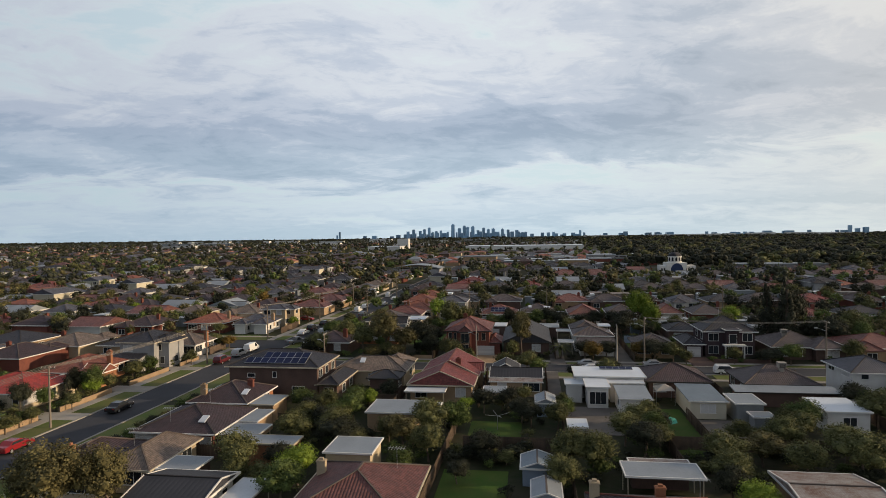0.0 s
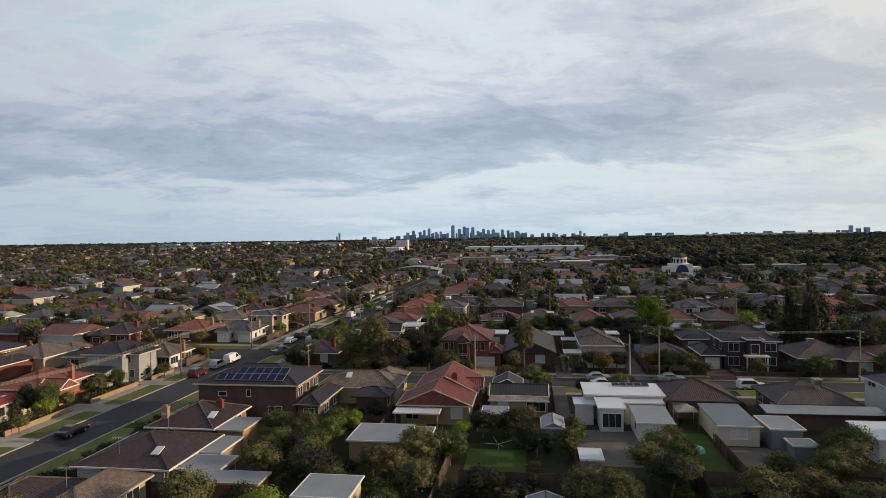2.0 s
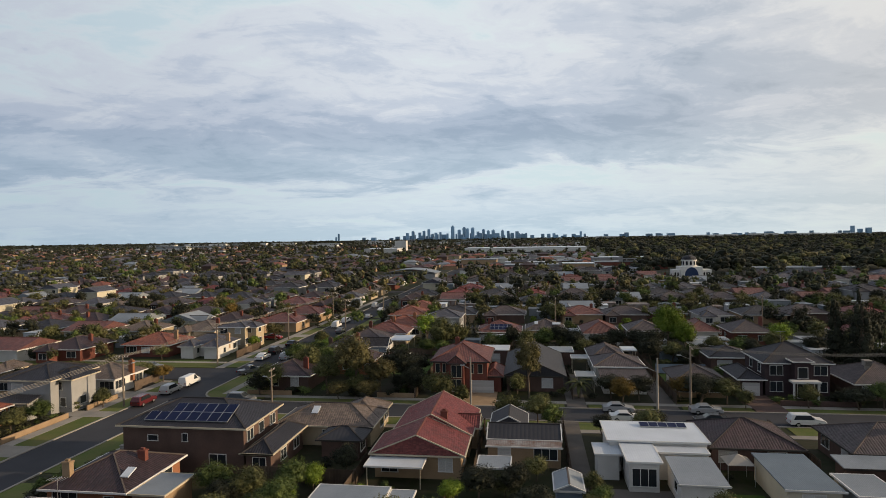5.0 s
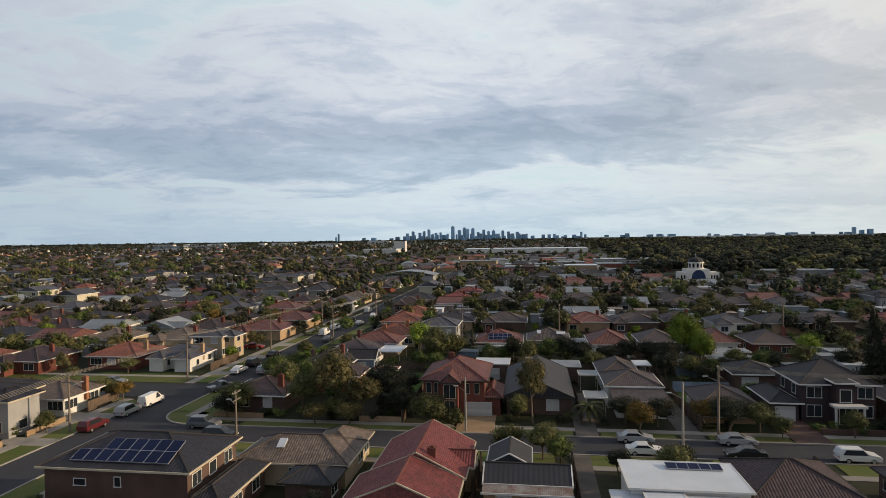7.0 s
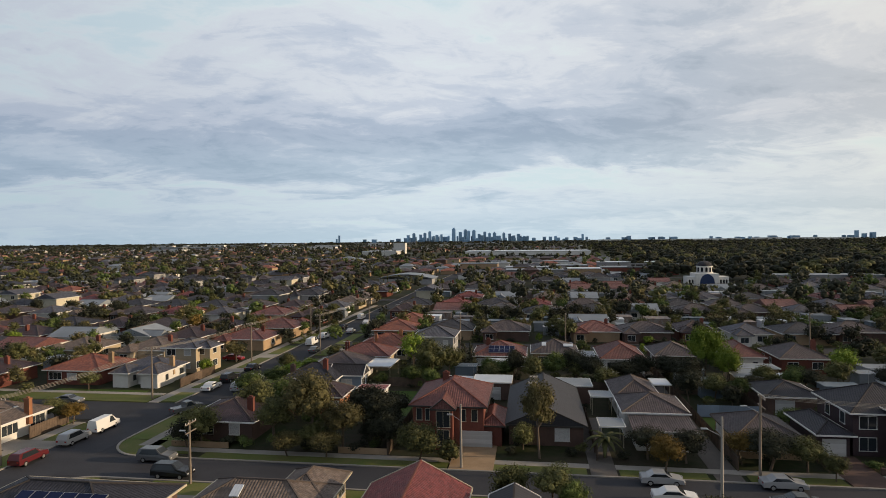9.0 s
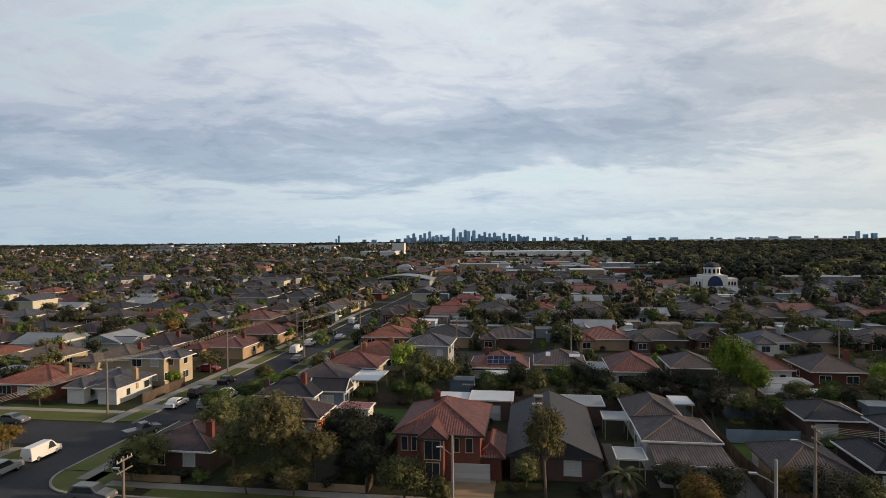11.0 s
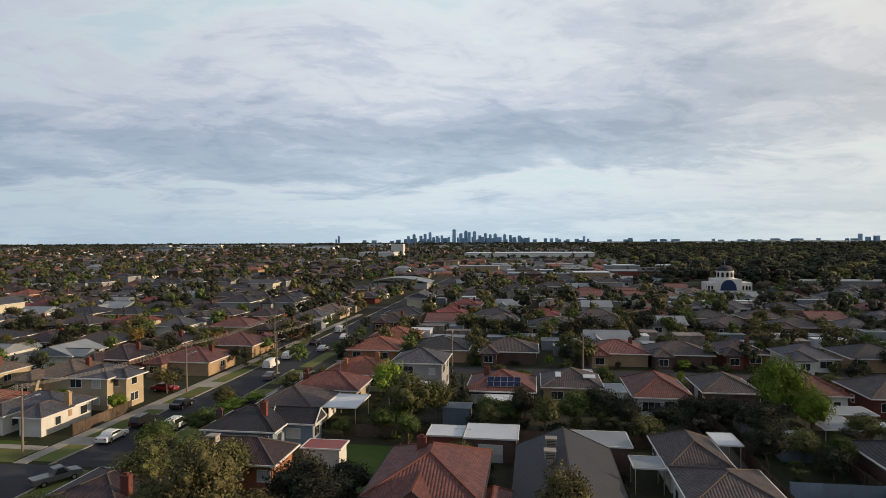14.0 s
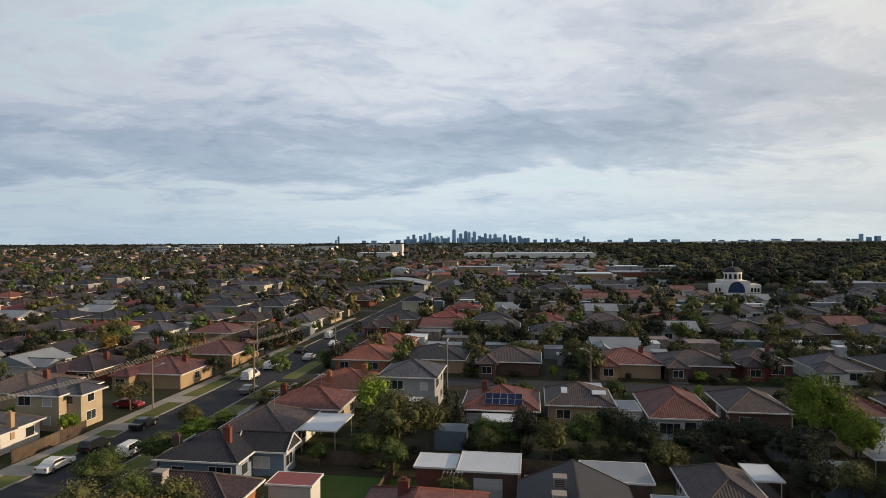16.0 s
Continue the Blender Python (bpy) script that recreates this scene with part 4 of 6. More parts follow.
shed("low lean-to of rusted roofing sheets", 10.4, 16.4, 67.3, 69.0, 2.5, "tin_rust", "brick_brown", name="outbuilding")
house("outbuilding with rusted and pale roofing sheets", [(23.5, 31.2, 57.0, 66.6, 2.7, "gable_x", 0.7)], "brick_tan", "tin_rust", "trim_white", "cap_light", category="outbuilding")
shed("small shed with a green-grey gabled roof", -0.8, 2.7, 66.6, 70.6, 2.0, "tin_blue", "board_blue", "gable_y", 0.6)
shed("low shed with pale roofing sheets", 0.3, 3.2, 59.4, 63.6, 2.0, "tin_pale", "tin_grey", "gable_y", 0.5)
shed("small shed with a white flat roof", 4.9, 7.3, 80.0, 83.4, 2.2, "tin_white", "tin_grey")

# ---- houses north of the cross street ----
r2 = house("two-storey red brick house with a brown-red tiled hip roof", [(-18.5, -8.2, 134.8, 147.6, 5.4, "hip", 2.3), (-15.4, -12.2, 133.4, 138.0, 5.38, "gable_y", 1.3), (-9.4, -6.0, 135.6, 144.0, 2.8, "hip", 1.1)], "brick_red", "tile_brick", "trim_dark", "cap_red",
           wins=[(-17.2, 3.4, 0.7, 1.5, "S", 0), (-16.1, 3.4, 0.5, 1.5, "S", 0), (-11.3, 3.4, 0.5, 1.5, "S", 0), (-9.9, 3.4, 0.7, 1.5, "S", 0), (-13.8, 3.0, 1.7, 2.0, "S", 1), (-13.8, 0.6, 1.5, 2.0, "S", 1), (-17.0, 0.8, 1.0, 1.5, "S", 0), (140, 3.4, 0.8, 1.3, "E", 0), (144, 3.4, 0.8, 1.3, "E", 0)], chims=[(-14.6, 142.6, 8.2, "brick_red")], frames="trim_cream")
garage_door(r2, -9.6, 135.28, 4.0, 2.15)
dg = house("long house with a dark grey gabled metal roof", [(-6.0, 4.6, 136.5, 157.5, 2.8, "gable_y", 2.3)], "brick_brown", "tin_dark", "trim_dark", "cap_dark", wins=[(-4.0, 0.7, 1.6, 1.5, "S", 0, "blind"), (1.4, 0.7, 1.8, 1.6, "S", 0, "blind"), (145, 1, 1.4, 1.2, "E", 0)])
house("pale brick house with stepped grey-brown hip roofs", [(9.5, 18.4, 141.0, 150.4, 3.6, "hip", 1.6), (9.8, 17.0, 152.0, 163.0, 2.8, "hip", 1.9), (10.2, 18.2, 136.0, 140.9, 2.7, "skillion", 0.6)], "render_white", ("tile_brown", "tile_brown", "tile_brown"), "trim_white", "cap_light")
carport("white-edged flat roof beside the pale house", 6.4, 9.7, 151.6, 155.2, 2.9, "tin_pale")
carport("flat carport roof with a white edge", 6.2, 9.4, 137.0, 140.8, 2.8, "tin_pale")
carport("flat carport with a pale slatted roof", 17.2, 20.0, 160.2, 164.8, 2.9, "tin_white")
big = house("two-storey dark purple-brown brick house with charcoal hip roof and white windows", [(36.0, 46.8, 137.0, 147.5, 5.4, "hip", 2.6), (31.9, 36.4, 136.4, 146.0, 2.8, "hip", 1.2), (39.9, 43.0, 135.2, 139.0, 5.9, "flat", 0)], "brick_dark", "tile_charcoal", "trim_white", "cap_dark",
            wins=[(38.2, 3.4, 1.9, 1.5, "S", 0), (38.2, 0.7, 1.9, 1.6, "S", 0), (44.9, 3.4, 1.9, 1.5, "S", 0), (44.9, 0.7, 1.9, 1.6, "S", 0), (41.45, 3.3, 1.4, 1.7, "S", 2), (41.45, 0.2, 1.6, 2.2, "S", 2), (140, 3.4, 1.2, 1.4, "W", 0), (144, 3.4, 1.2, 1.4, "W", 0)])
garage_door(big, 34.1, 136.86, 2.7, 2.2)
bm = bmesh.new()
for sx in (-1.9, 1.7):
    box(bm, sx, sx + 0.25, -8.0, -7.75, 0, 2.8)
box(bm, -2.1, 2.15, -8.2, -6.6, 2.8, 3.1)
part("portico", bm, M["trim_white"], big, "white columned entrance portico").location = (0.05, 0, 0)
house("brown brick house with a brown tiled hip roof", [(48.6, 60.5, 134.8, 147.0, 2.7, "hip", 2.4), (56.0, 62.5, 133.0, 141.0, 2.68, "hip", 1.8)], "brick_brown", "tile_brown", "trim_white", "cap_light", wins=[(51.0, 0.8, 2.0, 1.4, "S", 0, "blind"), (59.6, 0.8, 2.2, 1.4, "S", 1, "blind"), (54, 0.8, 1.2, 1.4, "S", 0)])
rg = house("garage with a charcoal hip roof behind the brick house", [(32.4, 41.0, 154.5, 164.0, 2.8, "hip", 1.5)], "brick_brown", "tile_charcoal", "trim_white", "cap_dark", wins=[], category="garage", name="garage")
garage_door(rg, 35.4, 155.02, 2.8, 2.2)
house("low house with a weathered grey-brown tiled roof", [(21.8, 30.2, 134.6, 144.5, 2.7, "hip", 1.8)], "brick_tan", "tile_brown", "trim_dark", "cap_light")
house("corner house of brown brick with a brown tiled roof", [(-50.0, -39.5, 133.5, 144.5, 2.8, "hip", 1.8)], "brick_brown", "tile_maroon", "trim_white", "cap_light", wins=[(-42.5, 0.9, 1.4, 1.5, "S", 0, "blind"), (-46.5, 0.9, 1.8, 1.4, "S", 0), (137, 0.9, 1.6, 1.3, "W", 0)], chims=[(-41.5, 137, 5.3, "brick_red")])
we = shed("brick garage with a pale flat roof", -12.4, -5.9, 158.7, 164.4, 2.9, "tin_white", "brick_brown", name="garage")
garage_door(we, -9.2, 158.9, 3.0, 2.2)
shed("dark red shed with a pale flat roof", -17.2, -12.8, 160.0, 164.2, 2.6, "tin_white", "brick_red")
shed("garage with a pale grey metal roof", 0.4, 7.2, 157.6, 163.2, 2.9, "tin_pale", "brick_brown", name="garage")
house("house with brown-red tiles and solar panels", [(-14.8, -3.6, 181.6, 193.0, 3.0, "hip", 2.3)], "brick_brown", "tile_brick", "trim_white", "cap_red", chims=[(-11.8, 188, 5.6, "brick_red")])
solar_array(-11.4, 182.6, 3.5, 5, 2, 1.05, 1.3, 22)
carport("white flat patio roof behind the house", -11.5, -5.5, 177.6, 181.3, 2.6, "tin_white", "patio_roof")
house("house with a weathered brown tiled roof and pale skylights", [(-2.8, 7.2, 185.4, 196.0, 3.0, "hip", 2.2)], "brick_tan", "tile_brown", "trim_white", "cap_light")
shed("pale lean-to roof beside the house", 7.5, 10.4, 184.5, 190.0, 2.7, "tin_pale", "render_white")
house("pale house with a brown-red tiled hip roof", [(10.8, 20.0, 180.6, 194.0, 3.0, "hip", 2.3)], "render_white", "tile_brick", "trim_white", "cap_red", wins=[(13.6, 0.8, 2.6, 1.4, "S", 0), (16.2, 0.5, 1.4, 1.9, "S", 0), (186, 0.9, 1.6, 1.2, "E", 0)])
house("house with a brown tiled hip roof", [(22.0, 31.0, 185.0, 196.0, 3.0, "hip", 2.0)], "brick_brown", "tile_brown")
house("house with a red tiled hip roof", [(35.6, 43.4, 184.8, 197.0, 3.0, "hip", 2.2)], "render_white", "tile_brick", cap="cap_red")
carport("pale ribbed lean-to across the back yard", 32.6, 37.4, 169.0, 175.4, 2.6, "tin_pale", "patio_roof"), shed("small pale garden store", 40.4, 42.8, 171.4, 174.0, 2.2, "tin_white", "board_cream")
shed("long white lean-to with a pale roof", 34.0, 43.0, 177.0, 181.5, 2.3, "tin_pale", "brick_tan")
house("brick house with a brown tiled hip roof and chimney", [(45.5, 55.5, 184.0, 196.0, 3.0, "hip", 2.2)], "brick_red", "tile_brown", chims=[(54, 190, 5.8, "brick_red")])
house("weatherboard house with a dark roof and blue gable", [(-46.0, -36.0, 157.5, 166.4, 3.0, "hip", 2.1), (-38.5, -32.2, 161.4, 165.8, 2.98, "gable_x", 1.6)], "board_blue", "tile_charcoal", "trim_white", "cap_dark", chims=[(-38.8, 160.6, 6.0, "brick_red"), (-44.6, 160.0, 5.0, "brick_brown")])
house("long brick house with a dark brown tiled roof", [(-46.2, -31.4, 147.0, 154.0, 2.9, "hip", 1.8)], "brick_orange", "tile_maroon", "trim_white", "cap_light")
shed("white shed with a red metal roof", -31.0, -26.2, 153.4, 156.6, 2.6, "tin_red", "render_white")
house("white house with a brown tiled hip roof", [(-44.4, -34.2, 167.0, 178.0, 3.0, "hip", 2.3)], "render_white", "tile_brown", "trim_white", "cap_light")
carport("white flat patio roof beside the house", -34.0, -29.2, 170.0, 177.5, 2.9, "tin_white", "patio_roof")
house("house with a brown tiled hip roof", [(-43.2, -31.6, 179.0, 188.4, 3.0, "hip", 2.1)], "brick_cream", "tile_brick", "trim_white", "cap_red", chims=[(-42, 184, 5.2, "brick_red")])
house("house with an orange tiled hip roof", [(-42.0, -29.6, 190.4, 202.0, 3.0, "hip", 2.3)], "brick_cream", "tile_orange", "trim_white", "cap_red", chims=[(-38, 193, 5.4, "brick_orange"), (-33, 197, 5.8, "brick_orange")])
house("two-storey grey rendered house with a grey hip roof", [(-28.8, -19.2, 189.0, 199.2, 5.6, "hip", 1.9)], "render_grey", "tile_grey", "trim_white", "cap_dark")
carport("striped awning over the back patio", -28.6, -21.5, 186.6, 188.9, 2.6, "tin_white", "awning")

# ---- west of the side street ----
house("brick house with a bright red tiled hip roof", [(-90.0, -77.0, 86.5, 98.6, 2.7, "hip", 2.1)], "brick_cream", "tile_bright", cap="cap_red")
house("brick house with orange-brown tiles and a white gable", [(-87.5, -78.0, 100.8, 112.6, 2.7, "hip", 2.1), (-79.5, -75.2, 101.2, 105.6, 2.69, "gable_x", 1.3)], "brick_orange", "tile_orange", cap="cap_red", chims=[(-78.6, 108.0, 5.4, "brick_orange")])
house("modern two-storey house with grey and timber walls", [(-83.0, -74.5, 115.8, 126.4, 5.5, "hip", 1.7), (-77.5, -72.4, 117.6, 124.0, 5.3, "hip", 1.3), (-86, -76, 112.9, 115.7, 2.8, "skillion", 0.6)], "render_grey", "tile_charcoal", "trim_cream", "cap_dark")
house("white house with a faded brown hip roof and brick chimney", [(-81.5, -73.0, 128.4, 137.6, 2.8, "hip", 2.0)], "render_white", "tile_tan", cap="cap_light", chims=[(-73.4, 133.5, 5.2, "brick_orange")])
house("cream house with twin grey-brown hip bays", [(-81.5, -71.0, 162.6, 171.0, 2.8, "hip", 1.9), (-80.6, -76.6, 159.8, 165.0, 2.78, "hip", 1.3), (-75.0, -70.6, 159.8, 166.0, 2.79, "hip", 1.4)], "render_white", "tile_grey", cap="cap_light", chims=[(-71.4, 165.6, 5.0, "brick_tan")])
house("house with a rust-red tiled hip roof", [(-95.5, -83.4, 161.0, 172.5, 2.8, "hip", 2.2)], "brick_red", "tile_orange", cap="cap_red", chims=[(-85, 166.5, 5.4, "brick_tan")])
house("modern two-storey white house with a grey hip roof", [(-78.6, -70.6, 173.0, 182.0, 5.2, "hip", 1.5), (-72.6, -68.4, 174.6, 180.0, 5.0, "hip", 1.1)], "brick_cream", "tile_grey", cap="cap_dark")

# ---- further rows of houses, each its own copy of one of a few kinds ----
RECTS += [(74, 108, 372, 424), (-110, -45, 395, 440), (-66, -57, -60, 152), (-62.5, -52.5, 150, 700), (-58, 420, 119, 128), (-420, -65, 140, 151), (17, 21.5, 126, 205)]
for k in range(4):
    RECTS += [(-54, 420, 206 + 87 * k, 214.5 + 87 * k), (-520, -61, 231 + 87 * k, 239.5 + 87 * k)]

KINDS = [("render_white", "tile_grey", "cap_light", "hip"), ("brick_cream", "tile_tan", "cap_light", "hip"), ("brick_orange", "tile_orange", "cap_red", "hip"), ("brick_brown", "tile_brown", "cap_light", "hip"),
         ("brick_red", "tile_maroon", "cap_light", "hip"), ("render_white", "tile_brick", "cap_red", "gable_x"), ("render_grey", "tile_charcoal", "cap_dark", "hip"), ("brick_tan", "tile_brick", "cap_red", "hip"),
         ("board_cream", "tile_grey", "cap_light", "gable_y"), ("render_white", "tin_pale", "cap_light", "gable_x"), ("brick_cream", "tile_red", "cap_red", "hip"), ("brick_tan", "tile_charcoal", "cap_dark", "hip")]
ROOF_WORD = {"tile_grey": "grey tiled", "tile_tan": "faded tan tiled", "tile_orange": "orange tiled", "tile_brown": "brown tiled", "tile_maroon": "dark maroon tiled", "tile_brick": "brown-red tiled", "tile_charcoal": "charcoal tiled", "tin_pale": "pale metal", "tile_red": "red tiled"}
WALL_WORD = {"render_white": "white rendered", "brick_cream": "cream brick", "brick_orange": "orange brick", "brick_brown": "brown brick", "brick_red": "red brick", "render_grey": "grey rendered", "brick_tan": "tan brick", "board_cream": "cream weatherboard"}
PROTO = []
keep = len(RECTS)
for i, (wl, rf, cp, kd) in enumerate(KINDS):
    a, b = 5.0 + 0.5 * (i % 4), 5.6 + 0.45 * (i % 3)
    two = i in (6, 8)
    hgt = 5.4 if two else 2.8
    wings = [(-a, a, -b, b, hgt, kd, 2.1 if kd == "hip" else 1.9)]
    if i % 3 != 2:
        wings.append((-a + 0.3, -a + 4.6, -b - 2.6, -b + 3.5, hgt - 0.03, kd if kd != "gable_x" else "gable_y", 1.3))
    PROTO.append(house(f"{WALL_WORD[wl]} house with a {ROOF_WORD[rf]} roof in a row", wings, wl, rf, "trim_white", cp,
                       wins=[(-a + 2.4, 0.9, 1.8, 1.3, "S", len(wings) - 1), (0, 0.9, 1.6, 1.2, "E", 0)] + ([(2.3, 0.9, 2.2, 1.3, "S", 0)] if i % 2 == 0 else []) + ([(2.2, 3.5, 1.6, 1.2, "S", 0), (0, 3.5, 1.6, 1.2, "E", 0)] if two else []),
                       chims=[(a * 0.5, 0.5, hgt + 2.4, "brick_red")] if i % 3 == 1 else (), group="suburban houses"))
del RECTS[keep:]
USED = set()


def row_house(x, y, turn, i=None):
    if i is None:
        i = rng.choices(range(12), (11, 3, 1.5, 8, 9, 3, 7, 4, 2, 4, 2, 12) if x < -60 else (12, 4, 3, 8, 9, 6, 5, 7, 1.0, 4, 4, 9))[0]
    m = pose(x, y, 0, 0, 0, turn)
    if i in USED:
        copy_thing(PROTO[i], m)
    else:
        PROTO[i].matrix_basis = m
        USED.add(i)
    RECTS.append((x - 5.4, x + 5.4, y - 5.8, y + 5.8))


for x, y, i in ((-9.4, 222.5, 3), (13.7, 223.5, 7), (26.4, 223, 3), (39.4, 226, 4), (51.4, 222, 0), (65, 224, 11), (-24.5, 224, 11), (-39, 222, 2), (-38.5, 238, 2), (13.5, 239, 9), (0.8, 262, 11)):
    row_house(x, y, 0, i)
count = 0
ROWS_E = [226, 268, 285, 313, 355, 372, 400, 442, 459]
ROWS_W = [62, 78, 118, 132, 160, 188, 205, 222, 251, 275, 292, 309, 338, 362, 379, 396, 425]
for y in sorted(set(ROWS_E + ROWS_W)):
    for east in (True, False):
        if y not in (ROWS_E if east else ROWS_W):
            continue
        lo = -1.0 * (y - 5) - 8
        hi = 0.54 * y + 8
        x = -46.0 if east else (-74.0 if y > 100 else -94.0)
        while lo < x < hi and (not east or y < 410 or x < 70):
            yy = y + rng.uniform(-1.5, 1.5)
            if clear_of(x, yy, 6.4) and count < 300:
                row_house(x, yy, rng.choice((0, 0, 180)) + (90 if not east and rng.random() < 0.15 else 0))
                count += 1
            x += rng.uniform(14.5, 17.5) * (1 if east else -1)
for i in set(range(12)) - USED:
    row_house(-130 - 18 * i, 500, 0)
# houses beside the near rows, to the east
for x, y in ((66, 108), (82, 107), (70, 140), (86, 141), (102, 140), (60, 189), (76, 188), (92, 190), (108, 188), (124, 189), (-66.0 - 40, 95), (58, 76), (74, 78)):
    if clear_of(x, y, 5):
        row_house(x, y, 0)


def pale_roof(x, y, w, d, h, m):
    bm = bmesh.new()
    box(bm, -w / 2, w / 2, -d / 2, d / 2, 0, h)
    box(bm, -w / 2 - 0.15, w / 2 + 0.15, -d / 2 - 0.15, d / 2 + 0.15, h, h + 0.12)
    o = new("garden_shed", mesh_of("garden_shed", bm, M[m]))
    o.matrix_basis = pose(x, y, 0)
    RECTS.append((x - w / 2, x + w / 2, y - d / 2, y + d / 2))
    return tagged(o, "small back-yard shed with a pale metal roof", "shed", "garden sheds")


for i in range(400):
    y = 165 + 275 * rng.random() ** 1.3
    x = rng.uniform(-0.95 * y, 0.52 * y)
    if clear_of(x, y, 3.2) and not (x > 100 and y > 415):
        pale_roof(x, y, rng.uniform(3, 6), rng.uniform(3, 5), rng.uniform(2.2, 2.8), rng.choice(("tin_white", "tin_white", "tin_pale", "tin_pale", "tin_blue")))

for y0 in (236, 323):      # pergolas and garages across the back yards
    for i in range(60):
        x, y = rng.uniform(-45, 0.52 * y0), y0 + rng.uniform(0, 22)
        if clear_of(x, y, 3.6):
            pale_roof(x, y, rng.uniform(4, 8.5), rng.uniform(3, 5.5), rng.uniform(2.3, 2.9), rng.choice(("tin_white", "tin_pale", "tin_pale", "tin_blue", "tin_rust")))


# ---- the far suburb: countless roofs and crowns, joined ----
def joined(name, label, category, material, verts, faces):
    return tagged(new(name, arrays_mesh(name, verts, faces, M[material] if material in M else LEAF[material])), label, category, "", "stuff")


def far_houses(gen, spots, roof, wall):
    rv, rf, wv, wf = [], [], [], []
    for x, y in spots:
        a, b, h, r = gen.uniform(4.5, 8), gen.uniform(4.5, 7), gen.choice((2.8, 2.8, 2.9, 2.7, 2.8, 2.8, 3.0, 5.3)), gen.uniform(1.5, 2.4)
        n = len(wv)
        wv += [(x + sx * (a - 0.5), y + sy * (b - 0.5), z) for z in (0, h) for sx, sy in ((-1, -1), (1, -1), (1, 1), (-1, 1))]
        wf += [(n, n + 1, n + 5, n + 4), (n + 1, n + 2, n + 6, n + 5), (n + 2, n + 3, n + 7, n + 6), (n + 3, n, n + 4, n + 7)]
        n = len(rv)
        k = abs(a - b) if a > b else 0
        l = abs(a - b) if b >= a else 0
        rv += [(x - a, y - b, h), (x + a, y - b, h), (x + a, y + b, h), (x - a, y + b, h), (x - k - 0.1, y - l, h + r), (x + k + 0.1, y + l, h + r)]
        rf += [(n, n + 1, n + 5, n + 4), (n + 2, n + 3, n + 4, n + 5), (n + 1, n + 2, n + 5), (n + 3, n, n + 4)] if a > b else [(n + 1, n + 2, n + 5, n + 4), (n + 3, n, n + 4, n + 5), (n, n + 1, n + 4), (n + 2, n + 3, n + 5)]
    joined("far_roofs", "distant suburban roofs", "roofs", roof, rv, rf)
    joined("far_walls", "distant house walls", "walls", wall, wv, wf)


gen = np.random.default_rng(5)
spots = {k: [] for k in range(8)}
y = 470.0
while y < 1700:
    x = -1.02 * y
    while x < 0.56 * y:
        in_wood = x > 60 + 0.05 * (y - 450)
        hall = (-110 < x < -45 and y < 480) or (-330 < x < 150 and 800 < y < 1150)
        if not in_wood and not hall and gen.random() < (0.78 if y < 900 else 0.5):
            spots[int(gen.integers(0, 8))].append((x + gen.uniform(-2, 2), y + gen.uniform(-3, 3)))
        x += gen.uniform(15, 20) * (1 if y < 900 else 1.5)
    y += (17, 26)[int(y / 22) % 2] * (1 if y < 900 else 1.4)
for k, (rf_, wl_) in enumerate((("tile_orange", "brick_tan"), ("tile_brown", "brick_tan"), ("tile_grey", "render_white"), ("tile_maroon", "brick_brown"), ("tile_brown", "brick_brown"), ("tile_charcoal", "brick_tan"), ("tin_pale", "render_white"), ("tile_brick", "brick_cream"))):
    far_houses(gen, spots[k], rf_, wl_)


def canopy(name, label, leaf, spots, quads, size, blobs=5, core=0.8):
    """Many small crowns in one mesh: clumps with loose leaf sprays."""
    vs, fs, off = [], [], 0
    for x, y, h, w in spots:
        v, f, c = crown_arrays(gen, h, w, "tree" if w > 3 else "cone", quads, size * w / 6, blobs, core)
        vs.append(v + np.array([x, y, -0.12 * h]))
        fs += [[i + off for i in q] for q in f]
        off += len(v)
    joined(name, label, "trees", leaf, np.concatenate(vs), fs)


def scatter(n, y0, y1, side, hlo, hhi, wood=False, power=1.0):
    out = []
    while len(out) < n:
        y = y0 + (y1 - y0) * gen.random() ** power
        x = gen.uniform(-1.03 * y, 0.57 * y)
        inside = x > 70 + 0.05 * max(0, y - 450)
        if (inside and y > 425) != wood:
            continue
        if y < 470 and (not clear_of(x, y, 0.2) or (y < 205 and -96 < x < 62)):
            continue
        if -110 < x < -50 and 395 < y < 440:
            continue
        if -100 < x < 105 and ((455 < y < 640 and gen.random() < 0.72) or (640 < y < 960 and gen.random() < 0.5)):
            continue
        h = gen.uniform(hlo, hhi)
        out.append((x, y, h, h * (gen.uniform(0.85, 1.5) if wood else gen.uniform(0.65, 1.05)) if gen.random() < 0.93 else 2.2))
    return out


# far crowns mostly take the dark leaf: cloud shadow put into their colour
for leaf, n, m_ in (("green", 120, 260), ("olive", 210, 520), ("dark", 320, 1500), ("gum", 70, 120)):
    canopy("garden_trees", "crowns of garden trees among the further roofs", leaf, scatter(n, 150, 300, 0, 2.6, 7.5, False, 0.9), 600, 0.20, 16, 0.48)
    canopy("garden_trees_far", "crowns of distant garden trees among roofs", leaf, scatter(m_, 290, 900, 0, 3.6, 11.0, False, 1.1), 72, 0.32, 9, 0.60)
for leaf, n in (("olive", 240), ("dark", 1800)):
    canopy("tree_belt_far", "tree crowns of the distant suburb, coloured dark for cloud shadow", leaf, scatter(n, 850, 2300, 0, 7, 14, False, 1.0), 18, 0.6, 4)
